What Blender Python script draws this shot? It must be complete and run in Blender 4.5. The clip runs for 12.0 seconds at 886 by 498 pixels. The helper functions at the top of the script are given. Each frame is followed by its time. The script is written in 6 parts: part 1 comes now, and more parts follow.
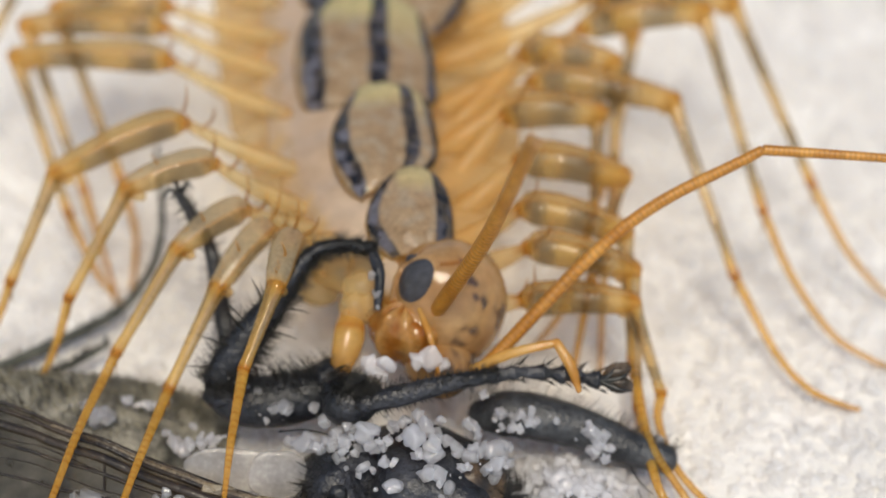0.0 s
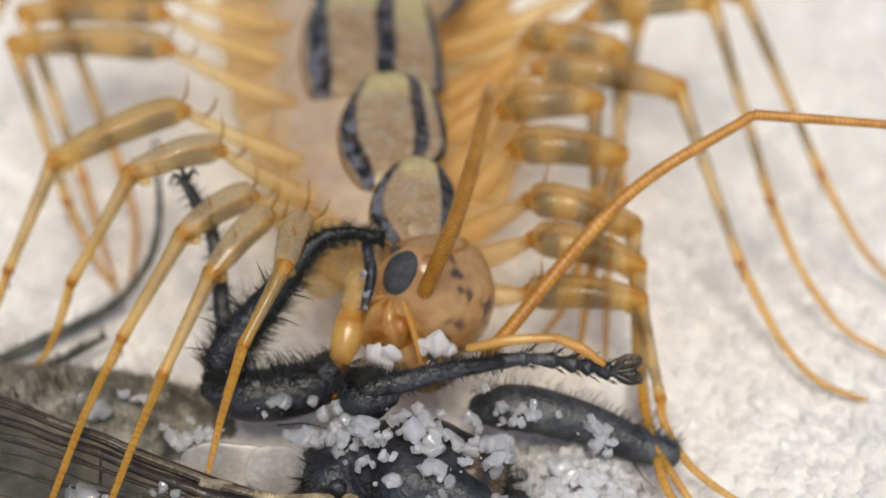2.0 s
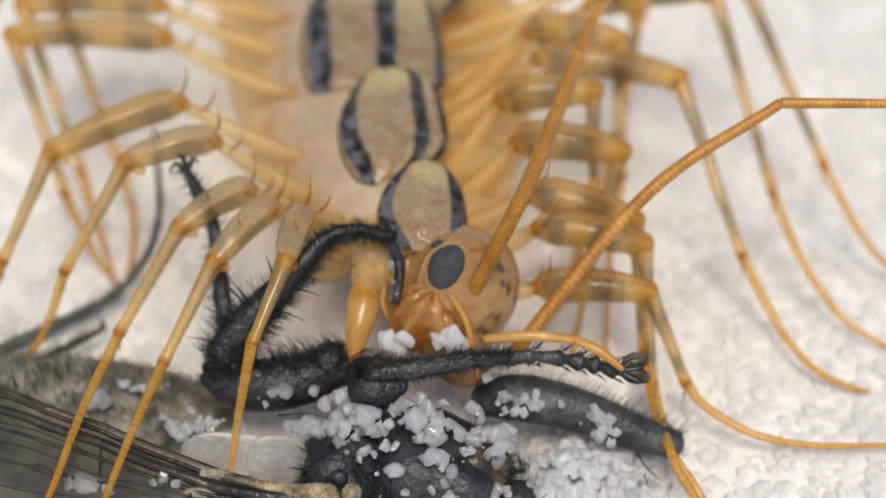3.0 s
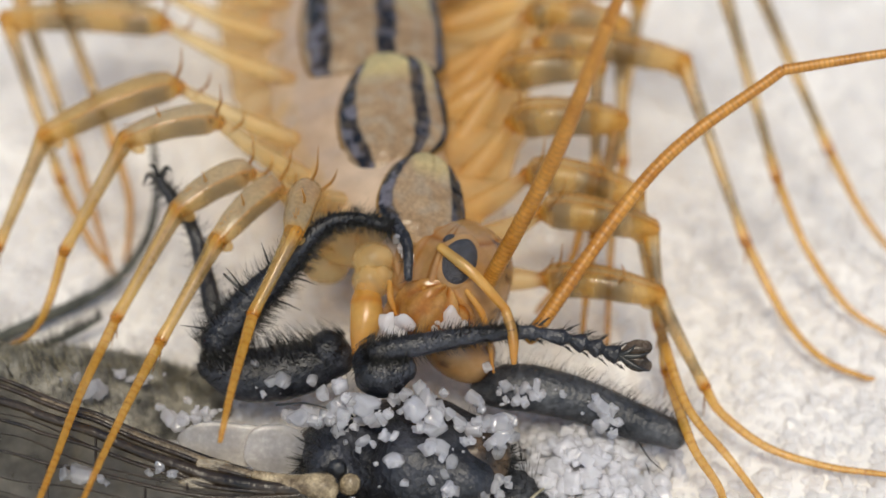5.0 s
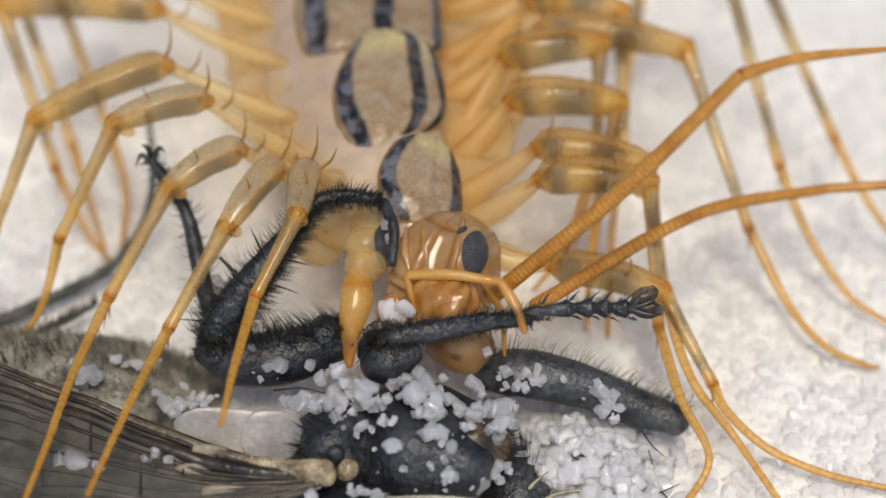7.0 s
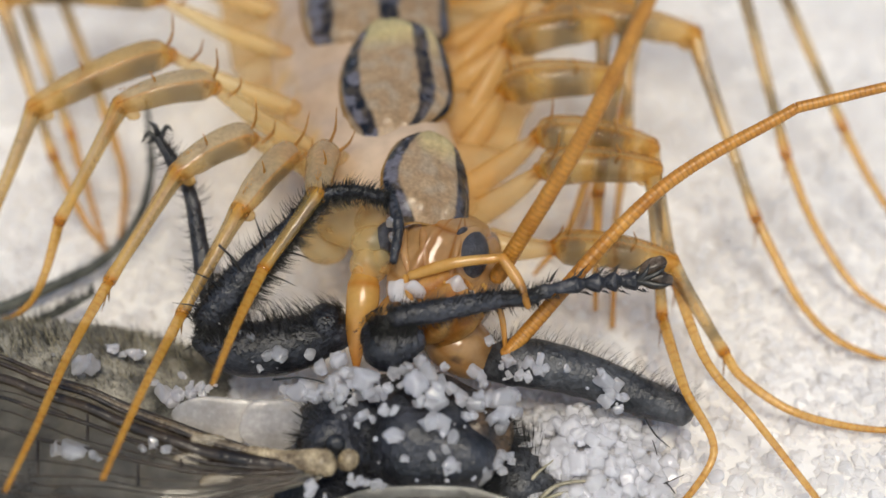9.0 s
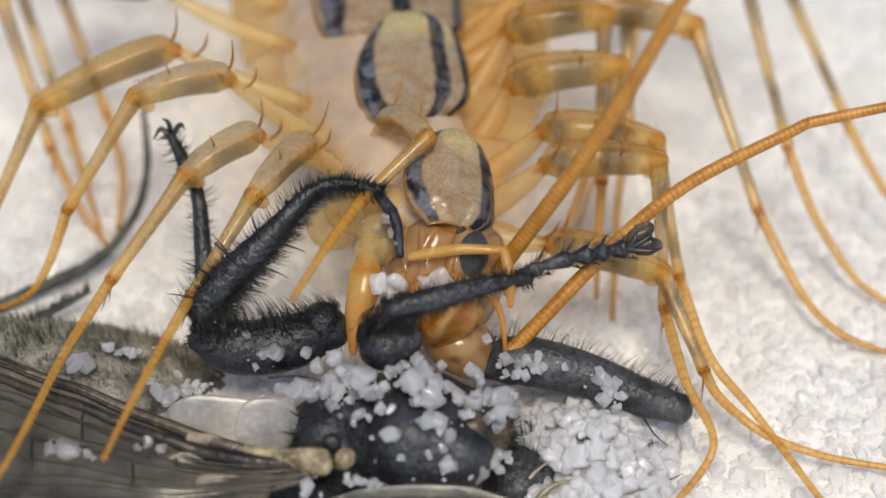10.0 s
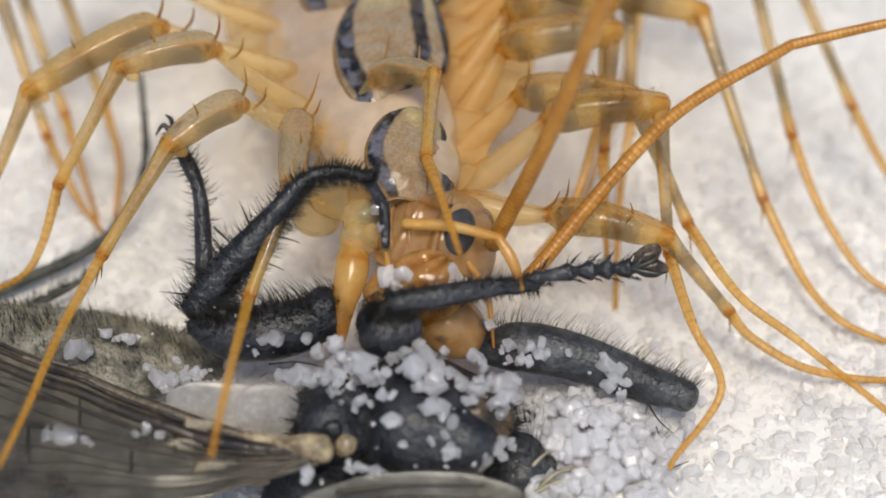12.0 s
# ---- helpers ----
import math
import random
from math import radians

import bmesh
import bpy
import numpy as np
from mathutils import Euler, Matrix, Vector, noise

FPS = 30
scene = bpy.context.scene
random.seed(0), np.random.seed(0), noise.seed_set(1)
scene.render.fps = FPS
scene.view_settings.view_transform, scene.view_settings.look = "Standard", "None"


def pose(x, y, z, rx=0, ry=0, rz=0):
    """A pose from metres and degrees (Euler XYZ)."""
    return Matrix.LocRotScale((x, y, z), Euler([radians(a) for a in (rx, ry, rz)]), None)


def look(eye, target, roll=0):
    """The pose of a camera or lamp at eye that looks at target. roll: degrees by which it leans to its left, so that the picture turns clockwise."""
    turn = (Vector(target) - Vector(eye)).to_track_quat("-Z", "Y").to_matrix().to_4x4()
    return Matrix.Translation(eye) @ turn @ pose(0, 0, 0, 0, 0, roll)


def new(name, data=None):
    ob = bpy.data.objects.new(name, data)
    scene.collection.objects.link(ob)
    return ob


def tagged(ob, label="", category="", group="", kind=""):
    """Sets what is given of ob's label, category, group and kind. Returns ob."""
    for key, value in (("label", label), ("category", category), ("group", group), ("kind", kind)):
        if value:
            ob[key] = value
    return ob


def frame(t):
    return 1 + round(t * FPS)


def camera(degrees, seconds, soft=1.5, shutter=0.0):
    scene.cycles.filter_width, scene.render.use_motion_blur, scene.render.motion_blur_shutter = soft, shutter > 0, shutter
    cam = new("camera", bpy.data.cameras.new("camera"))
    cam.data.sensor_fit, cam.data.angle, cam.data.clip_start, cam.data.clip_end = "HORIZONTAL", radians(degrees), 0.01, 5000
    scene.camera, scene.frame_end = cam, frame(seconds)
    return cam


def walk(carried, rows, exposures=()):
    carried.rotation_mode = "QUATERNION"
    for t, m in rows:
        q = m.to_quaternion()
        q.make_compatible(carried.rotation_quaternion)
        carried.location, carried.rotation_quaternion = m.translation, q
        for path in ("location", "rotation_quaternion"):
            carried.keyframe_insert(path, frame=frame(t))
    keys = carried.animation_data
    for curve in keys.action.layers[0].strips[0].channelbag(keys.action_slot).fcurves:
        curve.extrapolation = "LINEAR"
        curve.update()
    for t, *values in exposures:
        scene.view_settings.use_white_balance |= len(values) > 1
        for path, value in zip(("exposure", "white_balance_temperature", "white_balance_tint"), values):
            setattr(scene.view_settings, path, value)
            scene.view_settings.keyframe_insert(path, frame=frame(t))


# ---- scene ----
# All sizes below are in millimetres; MM turns them into metres.
MM = 0.001
cam = camera(29.29, 12.0, soft=1.6)
cam.data.dof.use_dof = True
cam.data.dof.focus_distance = 27.8 * MM
cam.data.dof.aperture_fstop = 72
PATH = [
    (0.0, pose(-0.000007, -0.023010, 0.022800, 50, 0, 0)),
    (0.5, pose(-0.000018, -0.022965, 0.022713, 50, 0, 0)),
    (1.0, pose(0.000031, -0.022953, 0.022587, 50, 0, 0)),
    (1.5, pose(-0.000043, -0.022918, 0.022489, 50, 0, 0)),
    (2.0, pose(-0.000064, -0.022872, 0.022404, 50, 0, 0)),
    (2.5, pose(-0.000055, -0.022855, 0.022284, 50, 0, 0)),
    (3.0, pose(-0.000058, -0.022838, 0.022164, 50, 0, 0)),
    (5.0, pose(-0.000056, -0.022727, 0.021738, 50, 0, 0)),
    (5.5, pose(-0.000061, -0.022697, 0.021635, 50, 0, 0)),
    (6.0, pose(-0.000052, -0.022664, 0.021535, 50, 0, 0)),
    (6.5, pose(-0.000034, -0.022626, 0.021441, 50, 0, 0)),
    (7.0, pose(-0.000037, -0.022594, 0.021340, 50, 0, 0)),
    (9.0, pose(-0.000084, -0.022445, 0.020961, 50, 0, 0)),
    (9.5, pose(-0.000080, -0.022422, 0.020850, 50, 0, 0)),
    (10.0, pose(-0.000076, -0.022406, 0.020730, 50, 0, 0)),
    (10.5, pose(-0.000076, -0.022368, 0.020637, 50, 0, 0)),
    (11.0, pose(-0.000082, -0.022331, 0.020542, 50, 0, 0)),
    (11.5, pose(-0.000055, -0.022302, 0.020438, 50, 0, 0)),
    (12.0, pose(-0.000084, -0.022271, 0.020337, 50, 0, 0)),
]
walk(cam, PATH, [(0.0, 0.13, 7000, 9), (12.0, 0.14, 6800, 9)])

# ---- light: soft, bright overcast light from above ----
world = bpy.data.worlds.new("sky")
scene.world = world
world.use_nodes = True
wn = world.node_tree.nodes
sky = wn.new("ShaderNodeTexSky")
sky.sky_type = "NISHITA"
sky.sun_disc = False
sky.sun_elevation, sky.sun_rotation = radians(62), radians(176)
wn["Background"].inputs["Strength"].default_value = 0.14
world.node_tree.links.new(sky.outputs[0], wn["Background"].inputs["Color"])
sun_data = bpy.data.lights.new("sun", "SUN")
sun_data.energy, sun_data.angle, sun_data.color = 2.75, radians(24), (1.0, 0.94, 0.81)
sun = new("sun", sun_data)
sun.matrix_world = look((0.02, -0.26, 0.5), (0, 0, 0))


# ---- materials ----
def material(name, rough=0.5, colours=(), scale=2.0, detail=6, bump=0.0, bump_scale=8.0, mix=None, grain=0.25, **extra):
    """colours: two base colours blended by noise of that many cycles a millimetre; mix: further (attribute, colour) layers."""
    m = bpy.data.materials.new(name)
    m.use_nodes = True
    n, l = m.node_tree.nodes, m.node_tree.links
    p = n["Principled BSDF"]
    p.inputs["Roughness"].default_value = rough
    for key, value in extra.items():
        p.inputs[key.replace("_", " ")].default_value = value
    co = n.new("ShaderNodeTexCoord")
    tex = n.new("ShaderNodeTexNoise")
    tex.inputs["Scale"].default_value = scale / MM
    tex.inputs["Detail"].default_value = detail
    l.new(co.outputs["Object"], tex.inputs["Vector"])
    ramp = n.new("ShaderNodeValToRGB")
    ramp.color_ramp.elements[0].position, ramp.color_ramp.elements[1].position = 0.35, 0.68
    for e, c in zip(ramp.color_ramp.elements, colours):
        e.color = (*c, 1)
    l.new(tex.outputs["Fac"], ramp.inputs["Fac"])
    out = ramp.outputs["Color"]
    fine, shade = n.new("ShaderNodeTexNoise"), n.new("ShaderNodeMix")
    fine.inputs["Scale"].default_value, fine.inputs["Detail"].default_value = scale * 7 / MM, 4
    l.new(co.outputs["Object"], fine.inputs["Vector"])
    spread = n.new("ShaderNodeMapRange")
    spread.inputs["From Min"].default_value, spread.inputs["From Max"].default_value = 0.3, 0.7
    spread.inputs["To Min"].default_value, spread.inputs["To Max"].default_value = 1 - grain, 1 + grain * 0.5
    l.new(fine.outputs["Fac"], spread.inputs["Value"])
    for name_, colour in mix or ():
        at = n.new("ShaderNodeAttribute")
        at.attribute_name = name_
        mx = n.new("ShaderNodeMix")
        mx.data_type = "RGBA"
        mx.inputs["B"].default_value = (*colour, 1)
        l.new(at.outputs["Fac"], mx.inputs["Factor"])
        l.new(out, mx.inputs["A"])
        out = mx.outputs["Result"]
    shade.data_type, shade.blend_type = "RGBA", "MULTIPLY"
    shade.inputs["Factor"].default_value = 1.0
    l.new(out, shade.inputs["A"])
    l.new(spread.outputs[0], shade.inputs["B"])
    l.new(shade.outputs["Result"], p.inputs["Base Color"])
    rgh = n.new("ShaderNodeMapRange")
    rgh.inputs["To Min"].default_value, rgh.inputs["To Max"].default_value = rough * 0.7, min(1.0, rough * 1.4)
    l.new(fine.outputs["Fac"], rgh.inputs["Value"])
    l.new(rgh.outputs[0], p.inputs["Roughness"])
    if bump:
        t2 = n.new("ShaderNodeTexNoise")
        t2.inputs["Scale"].default_value = bump_scale / MM
        t2.inputs["Detail"].default_value = 5
        l.new(co.outputs["Object"], t2.inputs["Vector"])
        b = n.new("ShaderNodeBump")
        b.inputs["Strength"].default_value = bump
        b.inputs["Distance"].default_value = 0.05 * MM
        l.new(t2.outputs["Fac"], b.inputs["Height"])
        l.new(b.outputs["Normal"], p.inputs["Normal"])
    return m


def translucent(m, share, colour):
    """Lets light through a thin shell: adds a translucent layer of that share."""
    n, l = m.node_tree.nodes, m.node_tree.links
    p, o = n["Principled BSDF"], n["Material Output"]
    tr, mx = n.new("ShaderNodeBsdfTranslucent"), n.new("ShaderNodeMixShader")
    tr.inputs["Color"].default_value = (*colour, 1)
    if p.inputs["Base Color"].links and colour == (0, 0, 0):
        l.new(p.inputs["Base Color"].links[0].from_socket, tr.inputs["Color"])
    mx.inputs[0].default_value = share
    l.new(p.outputs[0], mx.inputs[1])
    l.new(tr.outputs[0], mx.inputs[2])
    l.new(mx.outputs[0], o.inputs["Surface"])
    return m


def clear(m, share):
    """Lets the ground shimmer through a thin shell."""
    n, l = m.node_tree.nodes, m.node_tree.links
    o = n["Material Output"]
    old = o.inputs["Surface"].links[0].from_socket
    tr, mx = n.new("ShaderNodeBsdfTransparent"), n.new("ShaderNodeMixShader")
    tr.inputs["Color"].default_value = (1.0, 0.9, 0.72, 1)
    mx.inputs[0].default_value = share
    l.new(old, mx.inputs[1])
    l.new(tr.outputs[0], mx.inputs[2])
    l.new(mx.outputs[0], o.inputs["Surface"])
    return m


SALT = translucent(material("salt", 0.16, [(0.92, 0.90, 0.88), (0.97, 0.96, 0.95)], 3.0, bump=0.10, bump_scale=4, grain=0.04, IOR=1.45, Transmission_Weight=0.2), 0.48, (0.97, 0.95, 0.94))
HEAP_SALT = translucent(material("heap_salt", 0.05, [(0.93, 0.92, 0.93), (0.98, 0.97, 0.98)], 3.0, bump=0.4, bump_scale=9, grain=0.06, IOR=1.5, Transmission_Weight=0.46, Coat_Weight=0.6, Coat_IOR=1.7, Coat_Roughness=0.04), 0.46, (0.98, 0.97, 0.99))
CRYSTAL = translucent(material("clear_salt", 0.05, [(0.94, 0.94, 0.98), (0.99, 0.99, 1.0)], 5.0, bump=0.4, bump_scale=9, grain=0.04, IOR=1.54, Transmission_Weight=0.80, Coat_Weight=0.8, Coat_IOR=1.8, Coat_Roughness=0.03), 0.38, (0.99, 0.98, 1.0))
SAND = translucent(material("salt_ground", 0.5, [(0.86, 0.83, 0.78), (0.94, 0.92, 0.89)], 0.45, 8, bump=0.5, bump_scale=7, grain=0.06), 0.15, (0.95, 0.92, 0.88))
# Mixed in: pale lit faces and streaks, dark bands with painted shade, orange joints.
LEG = clear(translucent(material("leg_cuticle", 0.12, [(0.76, 0.43, 0.07), (0.88, 0.57, 0.13)], 2.0, bump=0.15, bump_scale=7, grain=0.2, Coat_Weight=0.5, Coat_Roughness=0.05,
    mix=[("pale", (0.56, 0.49, 0.36)), ("band_shade", (0.030, 0.034, 0.034)), ("joint", (0.60, 0.25, 0.022))]), 0.42, (0, 0, 0)), 0.48)
COXA = clear(translucent(material("coxa_cuticle", 0.18, [(0.80, 0.53, 0.19), (0.90, 0.70, 0.36)], 0.7, bump=0.4, bump_scale=2.5, grain=0.14, Coat_Weight=0.4, Coat_Roughness=0.06,
    mix=[("milk", (0.88, 0.76, 0.55)), ("joint", (0.62, 0.27, 0.03))]), 0.46, (0.92, 0.72, 0.38)), 0.62)
HIP = clear(translucent(material("hip_cuticle", 0.2, [(0.84, 0.64, 0.28), (0.92, 0.77, 0.42)], 0.7, bump=0.5, bump_scale=2.5, grain=0.12, Coat_Weight=0.4, Coat_Roughness=0.06,
    mix=[("milk", (0.88, 0.75, 0.46)), ("joint", (0.62, 0.27, 0.03))]), 0.45, (0.92, 0.76, 0.42)), 0.68)
ANTENNA = translucent(material("antenna_cuticle", 0.30, [(0.46, 0.185, 0.022), (0.64, 0.31, 0.06)], 2.0, bump=0.2, bump_scale=20,
    mix=[("groove", (0.20, 0.05, 0.005))]), 0.26, (0, 0, 0))
HEAD = clear(translucent(material("head_cuticle", 0.07, [(0.50, 0.275, 0.105), (0.70, 0.45, 0.215)], 0.9, bump=0.6, bump_scale=3.5, grain=0.14, Coat_Weight=0.8, Coat_Roughness=0.03,
    mix=[("joint", (0.40, 0.15, 0.02)), ("dark", (0.03, 0.026, 0.04))]), 0.40, (0, 0, 0)), 0.20)
MOUTH = clear(translucent(material("mouth_cuticle", 0.07, [(0.54, 0.26, 0.06), (0.72, 0.43, 0.15)], 2.0, bump=0.5, bump_scale=5, grain=0.2, Coat_Weight=0.8, Coat_Roughness=0.03,
    mix=[("joint", (0.44, 0.14, 0.012))]), 0.42, (0, 0, 0)), 0.22)
SPINE = translucent(material("spine_cuticle", 0.22, [(0.36, 0.17, 0.04), (0.50, 0.26, 0.07)], 2.0), 0.35, (0.6, 0.32, 0.08))
CLAW_SHELL = clear(translucent(material("claw_cuticle", 0.07, [(0.66, 0.37, 0.08), (0.84, 0.58, 0.20)], 1.5, bump=0.5, bump_scale=4, grain=0.15, Coat_Weight=0.8, Coat_Roughness=0.03,
    mix=[("joint", (0.60, 0.20, 0.015))]), 0.42, (0.84, 0.54, 0.16)), 0.38)
SKIN = translucent(material("flank_skin", 0.16, [(0.50, 0.36, 0.24), (0.68, 0.52, 0.37)], 0.6, bump=1.0, bump_scale=1.6, grain=0.12, Coat_Weight=0.5, Coat_Roughness=0.06,
    mix=[("joint", (0.72, 0.44, 0.14))]), 0.28, (0.76, 0.52, 0.33))
TERGITE = material("tergite", 0.16, [(0.44, 0.29, 0.16), (0.62, 0.45, 0.28)], 2.2, bump=0.5, bump_scale=5, grain=0.22,
    mix=[("pale", (0.56, 0.45, 0.32)), ("cream", (0.78, 0.67, 0.34)), ("dark", (0.022, 0.024, 0.032)), ("silverdark", (0.27, 0.26, 0.31)), ("edge", (0.42, 0.23, 0.06))])
EYE = material("compound_eye", 0.34, [(0.020, 0.021, 0.027), (0.045, 0.046, 0.058)], 9.0, bump=0.8, bump_scale=34)
CHITIN = material("black_chitin", 0.34, [(0.006, 0.007, 0.010), (0.034, 0.036, 0.046)], 2.2, bump=1.0, bump_scale=9, grain=0.55, Specular_IOR_Level=0.5)
GREY = material("dusty_chitin", 0.36, [(0.011, 0.012, 0.015), (0.060, 0.063, 0.070)], 1.4, bump=1.0, bump_scale=9, grain=0.55, Specular_IOR_Level=0.5)
FUR = material("abdomen_cuticle", 0.5, [(0.05, 0.048, 0.042), (0.32, 0.30, 0.25)], 2.6, bump=1.0, bump_scale=7, grain=0.5)
BROWN = material("brown_chitin", 0.35, [(0.018, 0.012, 0.008), (0.10, 0.06, 0.03)], 2.4, bump=0.8, bump_scale=6, grain=0.5)
BRISTLE = material("bristle", 0.36, [(0.008, 0.008, 0.008), (0.02, 0.02, 0.018)], 3.0)
PALE_HAIR = material("pale_hair", 0.4, [(0.16, 0.14, 0.09), (0.44, 0.40, 0.28)], 3.0)
WING = clear(material("wing_membrane", 0.18, [(0.045, 0.044, 0.042), (0.24, 0.22, 0.18)], 0.45, bump=0.5, bump_scale=1.6, grain=0.4), 0.16)
VEIN = material("wing_vein", 0.30, [(0.010, 0.007, 0.005), (0.045, 0.030, 0.018)], 2.0, bump=0.5, grain=0.4)
CALYPTER = clear(translucent(material("calypter", 0.24, [(0.34, 0.34, 0.36), (0.66, 0.65, 0.66)], 1.6, bump=0.6, bump_scale=3.0, grain=0.3, Coat_Weight=0.6, Coat_Roughness=0.05), 0.4, (0.6, 0.6, 0.62)), 0.36)
CELL = clear(material("wing_cell", 0.28, [(0.07, 0.055, 0.038), (0.30, 0.25, 0.18)], 3.2, bump=0.5, grain=0.5), 0.5)
FAR_MEMBRANE = clear(translucent(material("pale_membrane", 0.2, [(0.06, 0.06, 0.055), (0.27, 0.27, 0.25)], 1.4, bump=0.6, bump_scale=1.5, grain=0.3), 0.3, (0.4, 0.4, 0.36)), 0.3)
RIDGE = material("wing_ridge", 0.28, [(0.06, 0.045, 0.028), (0.24, 0.185, 0.12)], 3.0, bump=0.6, grain=0.5)
SCLERITE = material("pale_sclerite", 0.24, [(0.085, 0.055, 0.028), (0.44, 0.35, 0.22)], 4.0, bump=0.6, grain=0.5)
PAD = translucent(material("pulvillus", 0.26, [(0.035, 0.025, 0.018), (0.16, 0.115, 0.08)], 3.5, bump=0.4, grain=0.4), 0.3, (0.22, 0.16, 0.10))
HIND_GREY = material("hind_leg_cuticle", 0.45, [(0.035, 0.04, 0.033), (0.12, 0.125, 0.105)], 2.0, bump=0.5, grain=0.3)


# ---- mesh helpers ----
PIVOT = {}


def part(name, bm, mat, parent=None, label="", pivot=None, smooth=True):
    """Links a bmesh, in millimetres, as one mesh object under its thing; it turns about the pivot."""
    base = Vector(PIVOT.get(parent.name, (0, 0, 0))) if parent else Vector((0, 0, 0))
    piv = Vector(pivot) if pivot is not None else base
    me = bpy.data.meshes.new(name)
    for v in bm.verts:
        v.co = (v.co - piv) * MM
    bmesh.ops.recalc_face_normals(bm, faces=bm.faces)
    bm.to_mesh(me)
    bm.free()
    if smooth:
        me.shade_smooth()
    me.materials.append(mat)
    ob = new(name, me)
    PIVOT[ob.name] = piv
    ob.parent = parent
    ob.location = (piv - base) * MM
    if label:
        tagged(ob, label)
    return ob


def root(name, pivot=(0, 0, 0)):
    ob = new(name)
    ob.empty_display_size = 0.001
    PIVOT[ob.name] = Vector(pivot)
    ob.location = Vector(pivot) * MM
    return ob


def curve(points, steps=6):
    """A smooth line through the points."""
    p = [Vector(q) for q in points]
    p = [2 * p[0] - p[1]] + p + [2 * p[-1] - p[-2]]
    out = []
    for i in range(1, len(p) - 2):
        for k in range(steps):
            t = k / steps
            out.append(0.5 * (2 * p[i] + (p[i + 1] - p[i - 1]) * t + (2 * p[i - 1] - 5 * p[i] + 4 * p[i + 1] - p[i + 2]) * t * t
                              + (3 * p[i] - p[i - 1] - 3 * p[i + 1] + p[i + 2]) * t ** 3))
    out.append(p[-2].copy())
    return out


def tube(bm, points, radii, sides=10, steps=6, flat=1.0, side=(0, 0, 1), paint=None, ringed=0.0, rings=0, power=2.0):
    """A tapered tube along a smooth line. flat: width across 'side' over the radius. paint: {layer: f(u, angle)}."""
    line = curve(points, steps)
    if rings:
        line = curve(points, max(steps, rings * 4 // max(1, len(points) - 1)))
    n = len(line)
    rad = np.interp(np.linspace(0, 1, n), np.linspace(0, 1, len(radii)), radii)
    along = [i / (n - 1) for i in range(n)]
    if not rings:
        d0, d1 = (line[0] - line[1]).normalized(), (line[-1] - line[-2]).normalized()
        caps = [(math.sin(w), math.cos(w)) for w in (0.45, 0.9, 1.25)]
        line = [line[0] + d0 * rad[0] * 0.8 * s for s, c in caps[::-1]] + line + [line[-1] + d1 * rad[-1] * 0.8 * s for s, c in caps]
        rad = np.concatenate([[rad[0] * c for s, c in caps[::-1]], rad, [rad[-1] * c for s, c in caps]])
        along = [0.0] * 3 + along + [1.0] * 3
        n += 6
    layers = {k: bm.verts.layers.float.get(k) or bm.verts.layers.float.new(k) for k in (paint or {})}
    prev, loops = None, []
    ref = Vector(side)
    for i, c in enumerate(line):
        d = (line[min(i + 1, n - 1)] - line[max(i - 1, 0)]).normalized()
        a = ref - d * ref.dot(d)
        if a.length < 0.05:
            a = Vector((1, 0.3, 0)) - d * d.dot(Vector((1, 0.3, 0)))
        a.normalize()
        if prev is not None and prev.dot(a) < 0:
            a = -a
        prev = a
        b = d.cross(a)
        r = rad[i] * (1 + ringed * (0.5 - 0.5 * math.cos(math.pi * i / 2)) if rings else 1)
        loop = []
        for k in range(sides):
            w = 2 * math.pi * k / sides
            f = (abs(math.cos(w)) ** power + abs(math.sin(w)) ** power) ** (-1 / power)
            v = bm.verts.new(c + a * (r * f * flat * math.cos(w)) + b * (r * f * math.sin(w)))
            for key, f in (paint or {}).items():
                v[layers[key]] = f(i if rings else along[i], w)
            loop.append(v)
        loops.append(loop)
    for i in range(n - 1):
        for k in range(sides):
            bm.faces.new((loops[i][k], loops[i][(k + 1) % sides], loops[i + 1][(k + 1) % sides], loops[i + 1][k]))
    for end, i in ((0, 0), (1, n - 1)):
        tip = line[i] + (line[i] - line[i - 1 if end else 1]).normalized() * rad[i] * 0.2
        v = bm.verts.new(tip)
        for key, f in (paint or {}).items():
            v[layers[key]] = f(float(end), 0)
        for k in range(sides):
            bm.faces.new((loops[i][k], loops[i][(k + 1) % sides], v))
    return line


